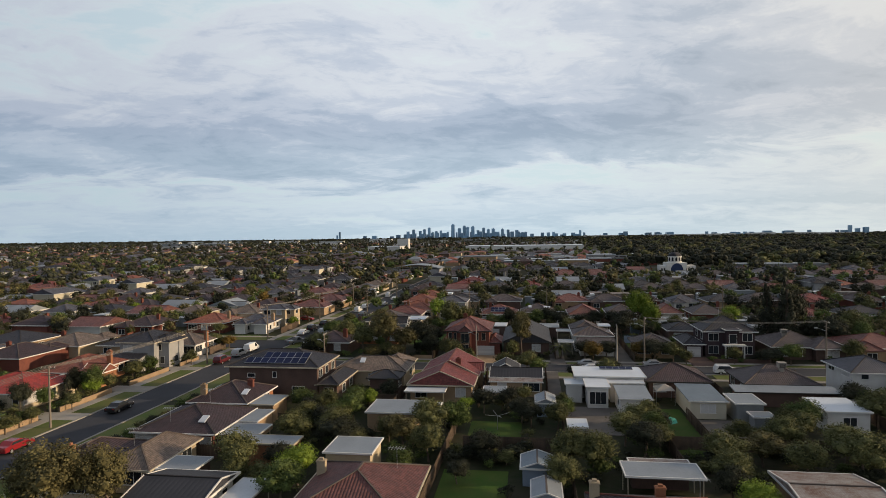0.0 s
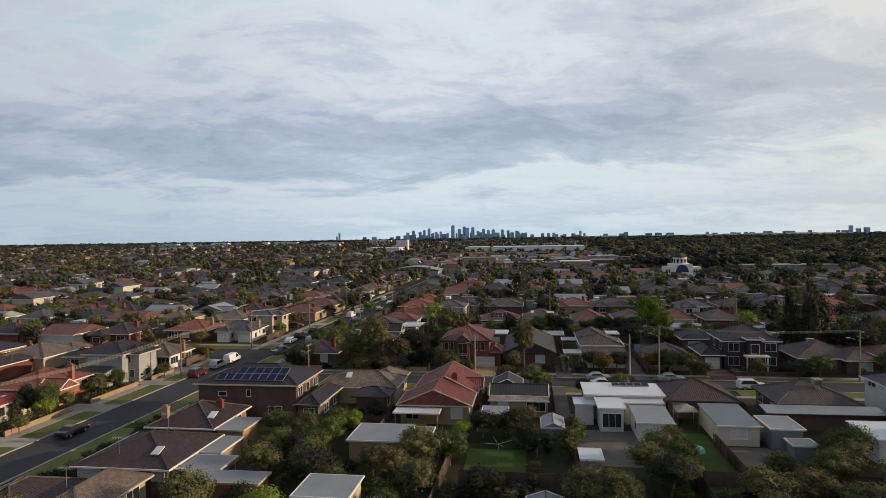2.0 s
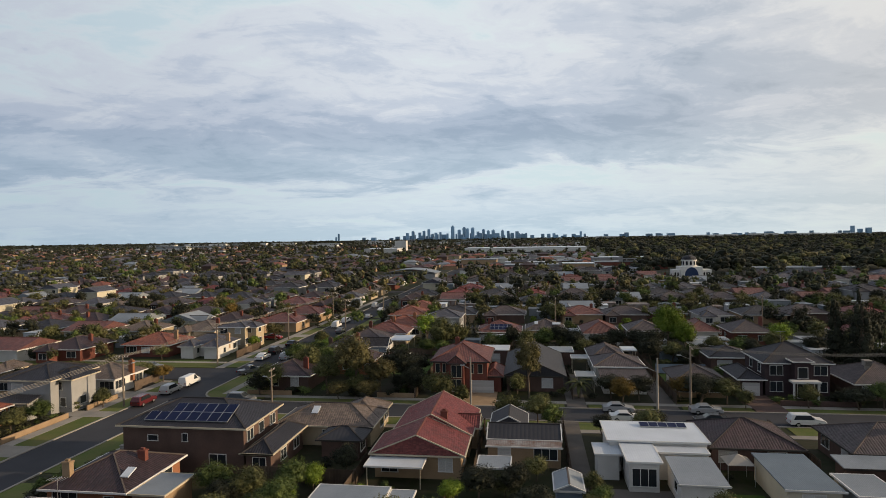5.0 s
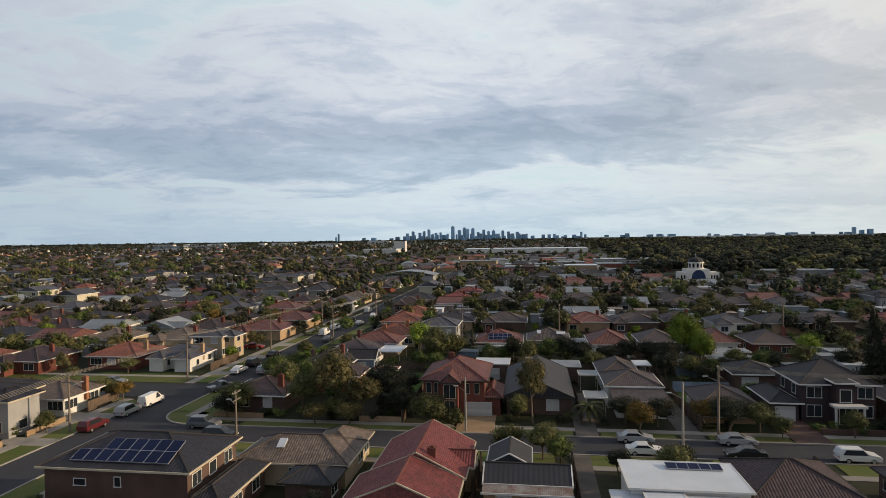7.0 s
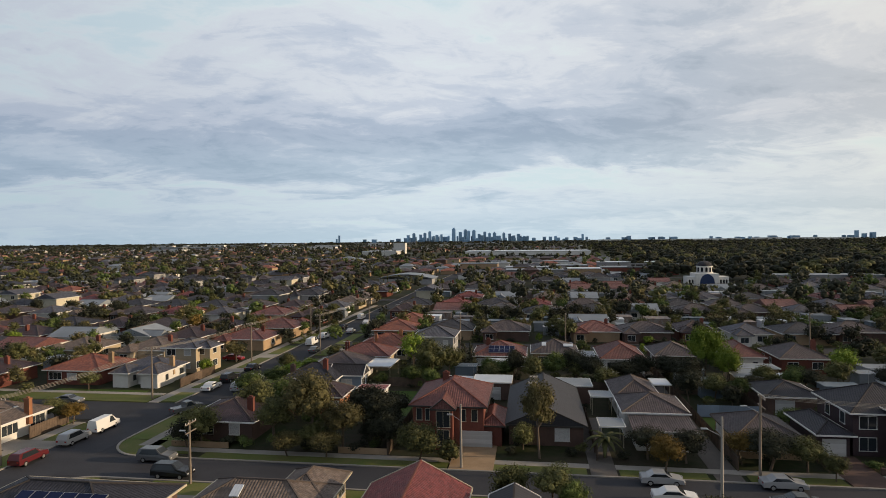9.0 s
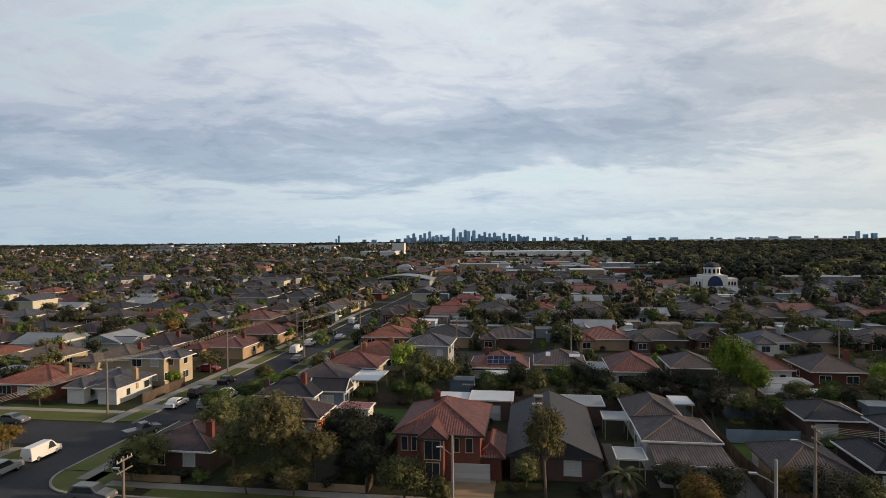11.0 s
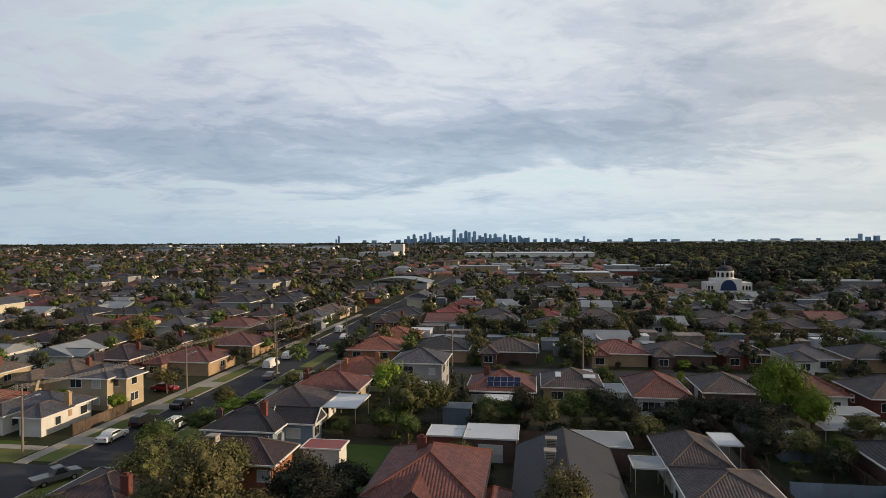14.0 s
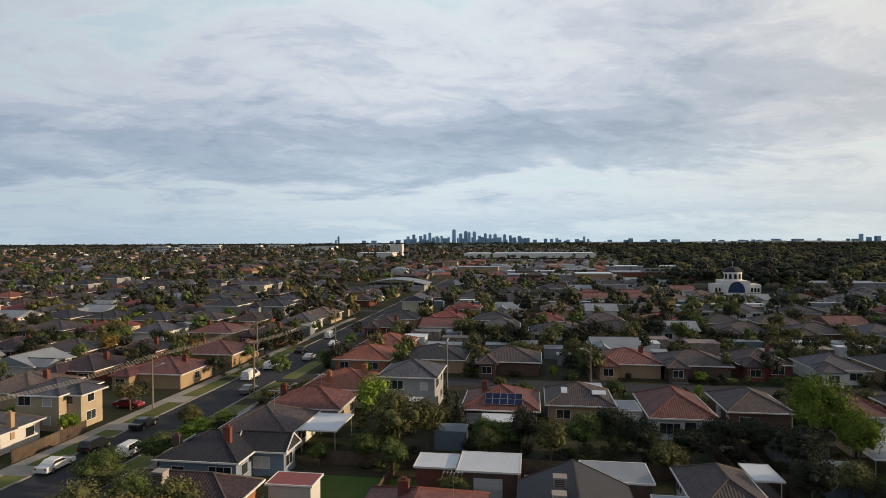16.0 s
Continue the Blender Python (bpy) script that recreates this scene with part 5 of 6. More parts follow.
for leaf, n in (("gum", 60), ("olive", 190), ("dark", 760)):
    canopy("woodland", "dense gum woodland in the distance", leaf, scatter(n, 428, 1300, 0, 9, 16, True, 1.2), 130, 0.22, 9, 0.72)
    canopy("woodland_far", "dense dark woodland near the horizon", leaf, scatter(n, 1200, 2600, 0, 9, 15, True, 1.0), 30, 0.6, 5)
# last belts of low tree crowns before the skyline
for leaf, y0, y1, n in (("dark", 2300, 3300, 520), ("dark", 2400, 4100, 420)):
    sp = [(gen.uniform(-1.05 * yy, 0.6 * yy), yy, gen.uniform(7, 13), gen.uniform(16, 40)) for yy in gen.uniform(y0, y1, n)]
    canopy("horizon_trees", "low dark tree line on the horizon", leaf, sp, 14, 0.7, 4)


# ---- landmarks ----
def block(name, x0, x1, y0, y1, h, wall, label, category, roof=None, bands=0):
    e = thing(name, (x0 + x1) / 2, (y0 + y1) / 2, 0, label, category)
    a, b = (x1 - x0) / 2, (y1 - y0) / 2
    bm = bmesh.new()
    box(bm, -a, a, -b, b, 0, h)
    part("wall", bm, M[wall], e)
    bm = bmesh.new()
    box(bm, -a - 0.3, a + 0.3, -b - 0.3, b + 0.3, h + 0.003, h + 0.5)
    part("roof", bm, M[roof or wall], e)
    for i in range(bands):
        bm = bmesh.new()
        z = 1.0 + i * 3.0
        box(bm, -a + 1, a - 1, -b - 0.06, -b - 0.003, z, z + 1.4)
        part("window_band", bm, M["glass"], e)
    RECTS.append((x0, x1, y0, y1))
    return e


# hall with a long curved pale roof
e = thing("hall", -77, 421, 0, "sports hall with a long curved pale green-grey roof", "hall")
bm = bmesh.new()
box(bm, -16, 16, -9, 9, 0, 3.2)
part("wall", bm, M["render_grey"], e)
bm = bmesh.new()
prev = None
for i in range(13):
    t = i / 12
    row = [bm.verts.new((-17 + 34 * t, yy, 3.2 + 2.6 * math.sin(math.pi * t) + dz)) for yy in (-10, 10) for dz in (0, 0.3)]
    if prev:
        for p, q in ((0, 1), (1, 3), (3, 2), (2, 0)):
            bm.faces.new((prev[p], prev[q], row[q], row[p]))
    else:
        bm.faces.new((row[0], row[1], row[3], row[2]))
    prev = row
bm.faces.new((prev[0], prev[2], prev[3], prev[1]))
part("roof", bm, M["tin_pale"], e)

# white domed church
e = thing("domed_church", 90.5, 408, 0, "white rendered church with a dark dome on an arcaded drum", "church")
e.scale = (0.76, 0.76, 0.95)
bm = bmesh.new()
box(bm, -8, 8, -8, 8, 0, 7.0)
box(bm, -13, -8.003, -6, 6, 0, 5.2)
box(bm, 8.003, 15, -6, 6, 0, 5.2)
part("wall", bm, M["render_white"], e)
bm = bmesh.new()
bmesh.ops.create_cone(bm, cap_ends=True, segments=24, radius1=5.6, radius2=5.6, depth=4.2, matrix=Matrix.Translation((0, 0, 9.1)))
part("drum", bm, M["render_white"], e)
bm = bmesh.new()
bmesh.ops.create_uvsphere(bm, u_segments=24, v_segments=12, radius=5.4, matrix=Matrix.Translation((0, 0, 11.1)) @ Matrix.Diagonal((1, 1, 0.55, 1)))
dome = part("dome", bm, M["tile_charcoal"], e)
bm = bmesh.new()
box(bm, -0.09, 0.09, -0.09, 0.09, 13.9, 16.6)
box(bm, -0.7, 0.7, -0.08, 0.08, 15.6, 15.78)
part("cross", bm, M["alu"], dome)


def arch_mesh(w, h, name, m):
    bm = bmesh.new()
    pts = [(-w / 2, 0), (w / 2, 0)] + [(w / 2 * math.cos(a), h - w / 2 + w / 2 * math.sin(a)) for a in [math.pi * i / 8 for i in range(9)]]
    f = [bm.verts.new((x, 0, z)) for x, z in pts]
    b = [bm.verts.new((x, 0.25, z)) for x, z in pts]
    bm.faces.new(f)
    bm.faces.new(b[::-1])
    for i in range(len(f)):
        j = (i + 1) % len(f)
        bm.faces.new((f[i], f[j], b[j], b[i]))
    return mesh_of(name, bm, M[m])


am = arch_mesh(1.5, 2.6, "arched_window", "glass")
for i in range(12):
    a = 2 * math.pi * i / 12
    part("arched_window", am, None, e).matrix_basis = pose(5.68 * math.sin(a), -5.68 * math.cos(a), 7.9, 0, 0, math.degrees(a))
part("arched_gable", arch_mesh(10.0, 5.6, "arched_gable", "car_blue"), None, e).location = (0, -8.12, 1.2)
am = arch_mesh(1.2, 2.2, "arched_window", "glass")
for x in (-11.5, -9.5, 9.6, 11.6, 13.4):
    part("arched_window", am, None, e).location = (x, -6.08, 1.4)

block("shopping_centre", -95, 75, 900, 960, 8, "render_white", "long white flat-roofed shopping centre", "shops", "tin_white", 1)
block("shopping_centre", -270, -215, 1000, 1050, 7, "render_white", "long white flat-roofed warehouse", "warehouse", "tin_white")
block("office_block", -236, -216, 1075, 1090, 19, "render_white", "plain white office block", "office")
for x0, x1, y0, w_, r_ in ((-20, 18, 470, "render_grey", "tin_pale"), (22, 44, 485, "brick_tan", "tin_white"), (-22, 10, 520, "render_white", "tin_white"), (15, 40, 540, "brick_brown", "tin_pale"), (-60, -30, 545, "brick_tan", "tin_pale"), (50, 100, 560, "render_grey", "tin_white"), (-40, 30, 620, "render_white", "tin_pale"), (128, 185, 415, "render_grey", "tin_pale"), (122, 140, 520, "render_white", "tin_white")):
    block("commercial_building", x0, x1, y0, y0 + 16, rng.uniform(4.6, 6.6), w_, "low flat-roofed commercial building with a pale roof", "shops", r_, 1)
shops = block("shop_row", 46, 98, 500, 518, 5.2, "brick_red", "long red brick shop building with a grey parapet sign", "shops", "tin_pale", 0)
bm = bmesh.new()
box(bm, -9, 26, -10, -9.4, 5.7, 8.2)
sg = part("sign_band", bm, M["render_grey"], shops, "grey parapet with a row of dark letters")
bm = bmesh.new()
u = -6.0
for wd in (2.2, 5.0, 3.4, 1.4):
    box(bm, u, u + wd, -10.05, -10.003, 6.4, 7.4)
    u += wd + 0.8
part("lettering", bm, M["trim_dark"], sg)
block("white_shed", -560, -480, 1500, 1530, 8, "render_white", "long white distant factory", "factory", "tin_white")
for i in range(26):
    x, y = gen.uniform(-1500, -150), gen.uniform(1300, 2900)
    block("factory", x, x + gen.uniform(20, 90), y, y + 20, gen.uniform(6, 11), rng.choice(("render_white", "render_grey", "tin_grey")), "distant pale factory building among trees", "factory", rng.choice(("tin_white", "tin_pale")))
for i in range(10):
    x, y = gen.uniform(200, 1500), gen.uniform(2700, 3600)
    block("factory", x, x + gen.uniform(40, 160), y, y + 25, gen.uniform(9, 14), "render_white", "distant pale factory building behind the woods", "factory", "tin_white")

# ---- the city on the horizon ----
# glassy facades, their colour made paler and bluer to stand for distance haze
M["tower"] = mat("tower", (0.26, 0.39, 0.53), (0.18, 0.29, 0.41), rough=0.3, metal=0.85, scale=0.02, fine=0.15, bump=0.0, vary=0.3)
CITY_Y, PX = 4300.0, 3.97


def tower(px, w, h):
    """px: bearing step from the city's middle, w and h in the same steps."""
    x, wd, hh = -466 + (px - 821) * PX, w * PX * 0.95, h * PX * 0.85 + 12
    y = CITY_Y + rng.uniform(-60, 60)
    e = thing("city_tower", x, y, 0, "high-rise tower of the far city, glass tinted blue-grey for haze", "tower", "city towers")
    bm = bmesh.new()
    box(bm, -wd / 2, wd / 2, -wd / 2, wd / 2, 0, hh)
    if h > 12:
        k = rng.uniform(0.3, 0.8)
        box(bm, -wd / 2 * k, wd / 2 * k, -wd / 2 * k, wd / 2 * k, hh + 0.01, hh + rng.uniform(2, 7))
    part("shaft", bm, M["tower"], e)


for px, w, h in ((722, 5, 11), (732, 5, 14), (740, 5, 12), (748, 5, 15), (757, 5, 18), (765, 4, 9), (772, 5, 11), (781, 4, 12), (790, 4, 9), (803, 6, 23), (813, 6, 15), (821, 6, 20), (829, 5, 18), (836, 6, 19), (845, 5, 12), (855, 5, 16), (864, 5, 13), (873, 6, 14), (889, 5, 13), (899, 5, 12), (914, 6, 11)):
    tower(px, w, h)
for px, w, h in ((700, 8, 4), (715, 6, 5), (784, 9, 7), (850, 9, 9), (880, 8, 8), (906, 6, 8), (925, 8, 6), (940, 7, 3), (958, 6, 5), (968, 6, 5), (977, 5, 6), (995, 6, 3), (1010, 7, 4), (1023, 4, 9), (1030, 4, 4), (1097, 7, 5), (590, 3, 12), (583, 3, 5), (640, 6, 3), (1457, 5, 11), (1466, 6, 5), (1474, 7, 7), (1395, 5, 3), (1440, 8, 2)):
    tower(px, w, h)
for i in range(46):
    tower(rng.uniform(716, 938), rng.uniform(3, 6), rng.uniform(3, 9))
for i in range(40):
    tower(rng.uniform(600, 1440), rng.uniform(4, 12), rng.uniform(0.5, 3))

# ---- trees that stand near ----
T = tree
T(-31.4, 132.2, 10.3, 7.4, "gum", "gum", place="beside the corner house"), T(-26.6, 131.8, 7.0, 6.4, "gum", "gum"), T(-36.0, 132.4, 7.0, 6.4, "gum", "olive")
T(-22.6, 136.5, 6.8, 6.8, "tree", "dark"), T(-20.9, 133.2, 5.0, 5.0, "round", "dark"), T(-25.2, 138.5, 7.2, 6.4, "tree", "dark"), T(-46.0, 131.6, 5.4, 5.6, "tree", "olive"), T(-28, 129.5, 3.4, 4.5, "round", "gum")
T(-33, 129.2, 3.2, 4, "round", "gum"), T(-16.2, 129.3, 5.0, 5.8, "round", "olive", place="on the street front"), T(-47.5, 130.8, 4.2, 5.2, "round", "dark"), T(-43, 142, 6.5, 6, "tree", "olive"), T(-41.5, 147, 5.5, 5, "tree", "green")
T(-24, 140, 5.6, 6, "tree", "dark"), T(-22.4, 145, 4.6, 5, "tree", "dark"), T(-27, 144.6, 4.2, 5, "tree", "olive"), T(-36, 145, 6, 6, "tree", "olive")
T(-1.6, 132.2, 10, 5.2, "gum", "gum", place="in front of the grey-roofed house"), T(12.5, 128.6, 4.6, 4.2, "tree", "rust"), T(11.5, 133.5, 4.0, 5.5, "tree", "dark"), T(15.8, 132.5, 4.2, 5, "tree", "dark")
T(24.8, 131.3, 4.8, 6.4, "tree", "dark"), T(28.6, 130.8, 4.2, 5, "tree", "olive"), T(22.2, 133, 4, 4, "tree", "rust"), T(30.6, 128.6, 3.0, 3.0, "tree", "olive")
T(40.0, 130.0, 3.6, 3.8, "tree", "olive"), T(46.8, 129.6, 3.4, 4.6, "tree", "dark"), T(50.5, 130.2, 4.2, 5, "tree", "green"), T(62, 131, 5, 5, "tree", "olive")
T(-4.6, 118.2, 4.2, 4.6, "round", "olive"), T(-0.4, 118.0, 4.4, 4.4, "tree", "olive"), T(1.6, 117.0, 3.4, 3.6, "round", "green"), T(-12.5, 129.6, 3.0, 3.5, "bush", "olive")
T(58, 152, 16, 6.5, "cone", "dark"), T(55, 155, 14, 6, "cone", "dark"), T(61, 156, 13, 6, "tree", "dark"), T(66, 148, 7, 8, "tree", "dark"), T(72, 152, 8, 8, "tree", "olive")
T(28.8, 174, 11.0, 7.0, "tree", "lime", place="rising over the back yards"), T(31.5, 170.5, 8, 5, "tree", "lime"), T(33, 174, 6, 5, "tree", "olive"), T(24.5, 169, 6, 7, "tree", "dark"), T(22.5, 175, 5, 6, "tree", "dark")
T(38, 170, 4.4, 5, "tree", "olive"), T(44.5, 169, 4.2, 5, "tree", "dark"), T(50.5, 172, 5, 5, "tree", "olive"), T(53.5, 176.5, 6.5, 5.5, "tree", "lime"), T(57, 168, 5, 5, "tree", "dark"), T(46, 177, 3.4, 4, "tree", "green"), T(35, 167.5, 3.2, 3.6, "tree", "dark"), T(27.5, 163, 4.2, 4.6, "tree", "olive"), T(22.8, 160, 5.5, 5, "tree", "dark"), T(30.5, 161, 4.2, 4, "tree", "green")
T(-5.5, 172.5, 6.2, 4.2, "tree", "dark"), T(-2.5, 169, 5.5, 4.4, "tree", "olive"), T(1.5, 172.5, 5.6, 5.5, "tree", "green"), T(5.5, 174.5, 6, 6, "tree", "dark"), T(8.5, 171, 5.5, 5, "tree", "dark")
T(14, 171, 4.8, 5.6, "tree", "dark"), T(17.5, 173.5, 5.5, 5.5, "tree", "dark"), T(10.5, 167, 4, 5, "tree", "olive")
T(-21.5, 170.5, 8.0, 7.6, "tree", "olive"), T(-18, 173, 6.5, 5.5, "tree", "olive"), T(-26.5, 178.5, 8, 5.5, "tree", "lime"), T(-24.4, 166.8, 3.8, 4.2, "tree", "green"), T(-14.5, 178, 6.5, 3.5, "cone", "dark"), T(-16.5, 180.5, 7, 3.2, "cone", "dark"), T(-10, 170, 4, 4, "tree", "olive")
T(-49.5, 172.5, 3.2, 6, "bush", "lime"), T(-48.0, 178.0, 2.8, 5, "bush", "lime"), T(-52.0, 175.0, 4.2, 4.4, "tree", "olive"), T(-49, 163, 4, 5, "tree", "green"), T(-50.5, 155, 4.6, 5.6, "tree", "green"), T(-47.5, 151.5, 4, 5, "tree", "olive")
# yards south of the street
for x, y, h, w, lf in ((-29.5, 89.5, 3.8, 4, "olive"), (-26, 91.5, 3.8, 4, "green"), (-30.5, 83.0, 3.6, 4.6, "olive"), (-26.8, 81.5, 3.8, 4.4, "dark"), (-24.0, 92.8, 3.2, 3, "lime"), (-24.5, 77.5, 4.4, 5, "olive"), (-29.5, 76, 4.2, 5, "olive"), (-33.8, 90.5, 3.6, 4.2, "green"), (-12.6, 80.4, 5.2, 5.6, "olive"), (-15.4, 76.4, 4.6, 5, "gum"), (-17.8, 79.0, 3.2, 3.6, "olive"), (-9.2, 91.0, 2.8, 2.8, "lime"), (-11.5, 72.5, 4.5, 5, "olive"),
                       (-6.6, 92.6, 3.6, 4.6, "dark"), (-1.0, 88.2, 3.6, 4.0, "dark"), (-0.8, 98.2, 2.8, 3.2, "olive"), (5.2, 90, 3.2, 2.6, "green"), (4.8, 94, 3.0, 2.4, "olive"), (4.4, 76.0, 2.6, 3.0, "green"), (4.6, 71.4, 4.6, 5.2, "olive"), (7.0, 70.5, 4.8, 5.2, "olive"), (-5.0, 74.0, 3.4, 4.6, "dark"),
                       (14.2, 86.5, 3.4, 4.4, "olive"), (15.4, 82.0, 3.8, 4.2, "green"), (11.8, 80.2, 4.2, 5, "olive"), (13.5, 76.5, 4.4, 5, "dark"), (16.0, 88.4, 3.6, 3.6, "olive"), (21.5, 74.5, 4.0, 5.4, "olive"), (26, 75, 3.8, 5.4, "gum"), (30.6, 80.2, 4.2, 5.0, "olive"), (33.6, 83.4, 4.0, 4.6, "olive"), (35.5, 77.0, 4.4, 5.6, "olive"), (33.0, 87.0, 3.4, 3.4, "olive"), (29.0, 71.0, 4.4, 5.4, "olive"), (34.5, 71.5, 5.4, 6, "olive"), (39.5, 73.5, 4.2, 5.4, "gum"),
                       (35.5, 87.6, 4.4, 5, "green"), (45.5, 90.0, 5.2, 5.6, "olive"), (49, 86, 5, 6, "olive"), (46.5, 97.5, 4.4, 5, "dark"), (20.2, 67.5, 4.4, 4.6, "olive"), (21.0, 61.5, 3.6, 4, "lime"), (51, 97, 3.8, 5, "green"),
                       (-24.2, 64.2, 4.4, 5, "lime"), (-24.0, 59.0, 4.6, 5.2, "green"), (-31.5, 64.8, 5.4, 5.6, "olive"), (-27.2, 66.4, 3.8, 4, "dark"), (-22.5, 73.0, 5.0, 5.4, "dark"), (-41.5, 50.5, 9.0, 7.5, "gum"), (-38.2, 52.5, 8.0, 5.5, "gum"), (-45.0, 52.5, 7.4, 5, "gum"), (-7.5, 66.5, 2.6, 3, "dark"), (3.5, 64.8, 4.2, 4.2, "olive")):
    T(x, y, h, w, "gum" if lf == "gum" and h > 7 else "tree", lf)
for i in range(26):      # low hedge along the side street
    T(-52.2 + rng.uniform(-0.5, 0.6), 56 + i * 1.75, rng.uniform(1.1, 2.2), rng.uniform(1.6, 2.6), "bush", rng.choice(("olive", "green", "dark")))
for x, y, h, w, lf in ((-73.5, 91, 4.4, 2.2, "dark"), (-72.5, 95.5, 3.2, 3.6, "lime"), (-72.6, 99.5, 3.0, 3.2, "olive"), (-73.2, 107, 3.6, 4, "olive"), (-73.4, 112, 3.6, 4, "green"), (-69.8, 121, 3.2, 3, "olive"), (-70.2, 88, 2.6, 2.8, "olive"), (-70.5, 76, 2.6, 4, "olive"), (-71, 81, 2.4, 3, "olive"), (-83.5, 158.2, 3.2, 4, "olive"), (-72.4, 138.9, 2.7, 3, "olive"), (-70.5, 138.5, 3.4, 3.6, "rust"), (-74, 139, 3.6, 4, "olive"), (-67.6, 171, 3.6, 3, "lime"), (-68.2, 185, 4.8, 5, "gum"), (-68.6, 188, 4.2, 4, "dark"), (-80.6, 139.0, 3.6, 4, "green"), (-90, 139, 4, 5, "gum")):
    T(x, y, h, w, "cone" if w < 2.3 else "tree", lf)
# scattered garden trees and shrubs over the mid rows
trees, bushes = 0, 0
while trees < 110 or bushes < 130:
    y = 60 + 250 * rng.random() ** 0.8
    x = rng.uniform(-1.0 * y, 0.54 * y + 6)
    if not clear_of(x, y, 1.2) or (-72 < x < -48 and y < 230) or (114 < y < 130):
        continue
    if -56 < x < 62 and y < 205:
        continue
    if bushes < 130 and rng.random() < 0.5:
        bushes += 1
        T(x, y, rng.uniform(1.2, 2.6), rng.uniform(2, 3.4), "bush", rng.choice(("olive", "green", "dark", "lime")), y < 150)
    elif trees < 110:
        trees += 1
        h = rng.uniform(3.0, 6.5)
        T(x, y, h, h * rng.uniform(0.7, 1.0), rng.choice(("tree", "tree", "tree", "round")), rng.choices(("olive", "green", "dark", "lime", "rust", "gum"), (6, 4, 5, 1, 0.6, 3))[0], y < 150)
for i in range(14):
    T(-9 + i * 0.72, 71.5 + rng.uniform(0, 5), rng.uniform(1.2, 2.4), rng.uniform(2, 3), "bush", rng.choice(("dark", "dark", "olive")))
for i in range(22):
    T(rng.uniform(-33, -11), rng.uniform(73, 94), rng.uniform(1.0, 2.2), rng.uniform(1.6, 2.8), "bush", rng.choice(("green", "olive", "lime", "dark")))
for i in range(26):
    T(rng.uniform(5, 46), rng.uniform(68, 80), rng.uniform(1.2, 2.6), rng.uniform(2, 3.2), "bush", rng.choice(("green", "olive", "dark", "dark")))
for i in range(24):
    T(rng.uniform(-30, 32), rng.uniform(167, 179), rng.uniform(1.0, 2.4), rng.uniform(1.8, 3), "bush", rng.choice(("green", "olive", "dark", "dark")))
for i in range(30):
    x = rng.uniform(-48, 60)
    if not (-12.5 < x < -6.8 or 4 < x < 7.4 or 17.5 < x < 21.2 or 31.6 < x < 36.6):
        T(x, rng.uniform(131.6, 134.0), rng.uniform(0.8, 1.9), rng.uniform(1.4, 2.6), "bush", rng.choice(("green", "olive", "dark")))
for i in range(60):
    x = rng.uniform(-48, 70)
    if not 5 < x < 10 and not 17 < x < 22:
        T(x, rng.choice((rng.uniform(198, 205), rng.uniform(214.5, 217))), rng.uniform(1.0, 3.0), rng.uniform(1.6, 3.2), "bush", rng.choice(("green", "olive", "dark", "lime")))
# shrubs and small trees that fill the yards between the houses
yard = random.Random(29)
KEEP_OFF = ((17.3, 21.4, 126, 205), (-60, 90, 114.5, 131), (-12.6, -6.6, 126, 137), (3.9, 7.6, 126, 152), (31.4, 36.8, 126, 138), (5, 13.6, 83, 97.5), (21.8, 30.2, 82, 92.5), (2.8, 5.5, 95, 121), (-5.9, -2.3, 146, 166.5), (22, 31.5, 143, 153))
low_growth = {"olive": [], "green": [], "dark": []}
grown, small = 0, 0
while grown < 80 or small < 240:
    y = yard.uniform(62, 205)
    x = yard.uniform(-47, 62)
    w = yard.uniform(2.8, 4.6) if grown < 80 else yard.uniform(1.4, 3.0)
    if not clear_of(x, y, 0.42 * w) or any(a < x < b and c < y < d for a, b, c, d in KEEP_OFF):
        continue
    leaf = yard.choice(("olive", "green", "dark"))
    if grown < 80:
        grown += 1
        T(x, y, w * yard.uniform(0.75, 1.05), w, yard.choice(("tree", "tree", "round")), leaf)
    else:
        small += 1
        low_growth[leaf].append((x, y, w * yard.uniform(0.5, 0.85), w))
for i in range(60):      # front gardens west of the side street
    w = yard.uniform(1.6, 3.8)
    low_growth[yard.choice(("olive", "green", "dark"))].append((yard.uniform(-88, -72.2), yard.uniform(58, 86), w * yard.uniform(0.5, 0.8), w))
for i in range(64):      # planting behind the low front walls
    w = yard.uniform(1.2, 2.6)
    low_growth[yard.choice(("olive", "green", "dark"))].append((yard.uniform(-73.6, -71.9), yard.choice((yard.uniform(70, 82), yard.uniform(87, 98), yard.uniform(104, 115), yard.uniform(119, 126))), w * yard.uniform(0.6, 0.95), w))
for leaf, spots_ in low_growth.items():
    vs, fs, off = [], [], 0
    for x, y, h, w in spots_:
        v, f, c = crown_arrays(gen, h, w, "bush", 420, 0.085, 9, 0.5)
        vs.append(v + np.array([x, y, 0.0]))
        fs += [[i + off for i in q] for q in f]
        off += len(v)
    joined("low_shrubs", "low garden shrubs filling the yards", "shrubs", leaf, np.concatenate(vs), fs)

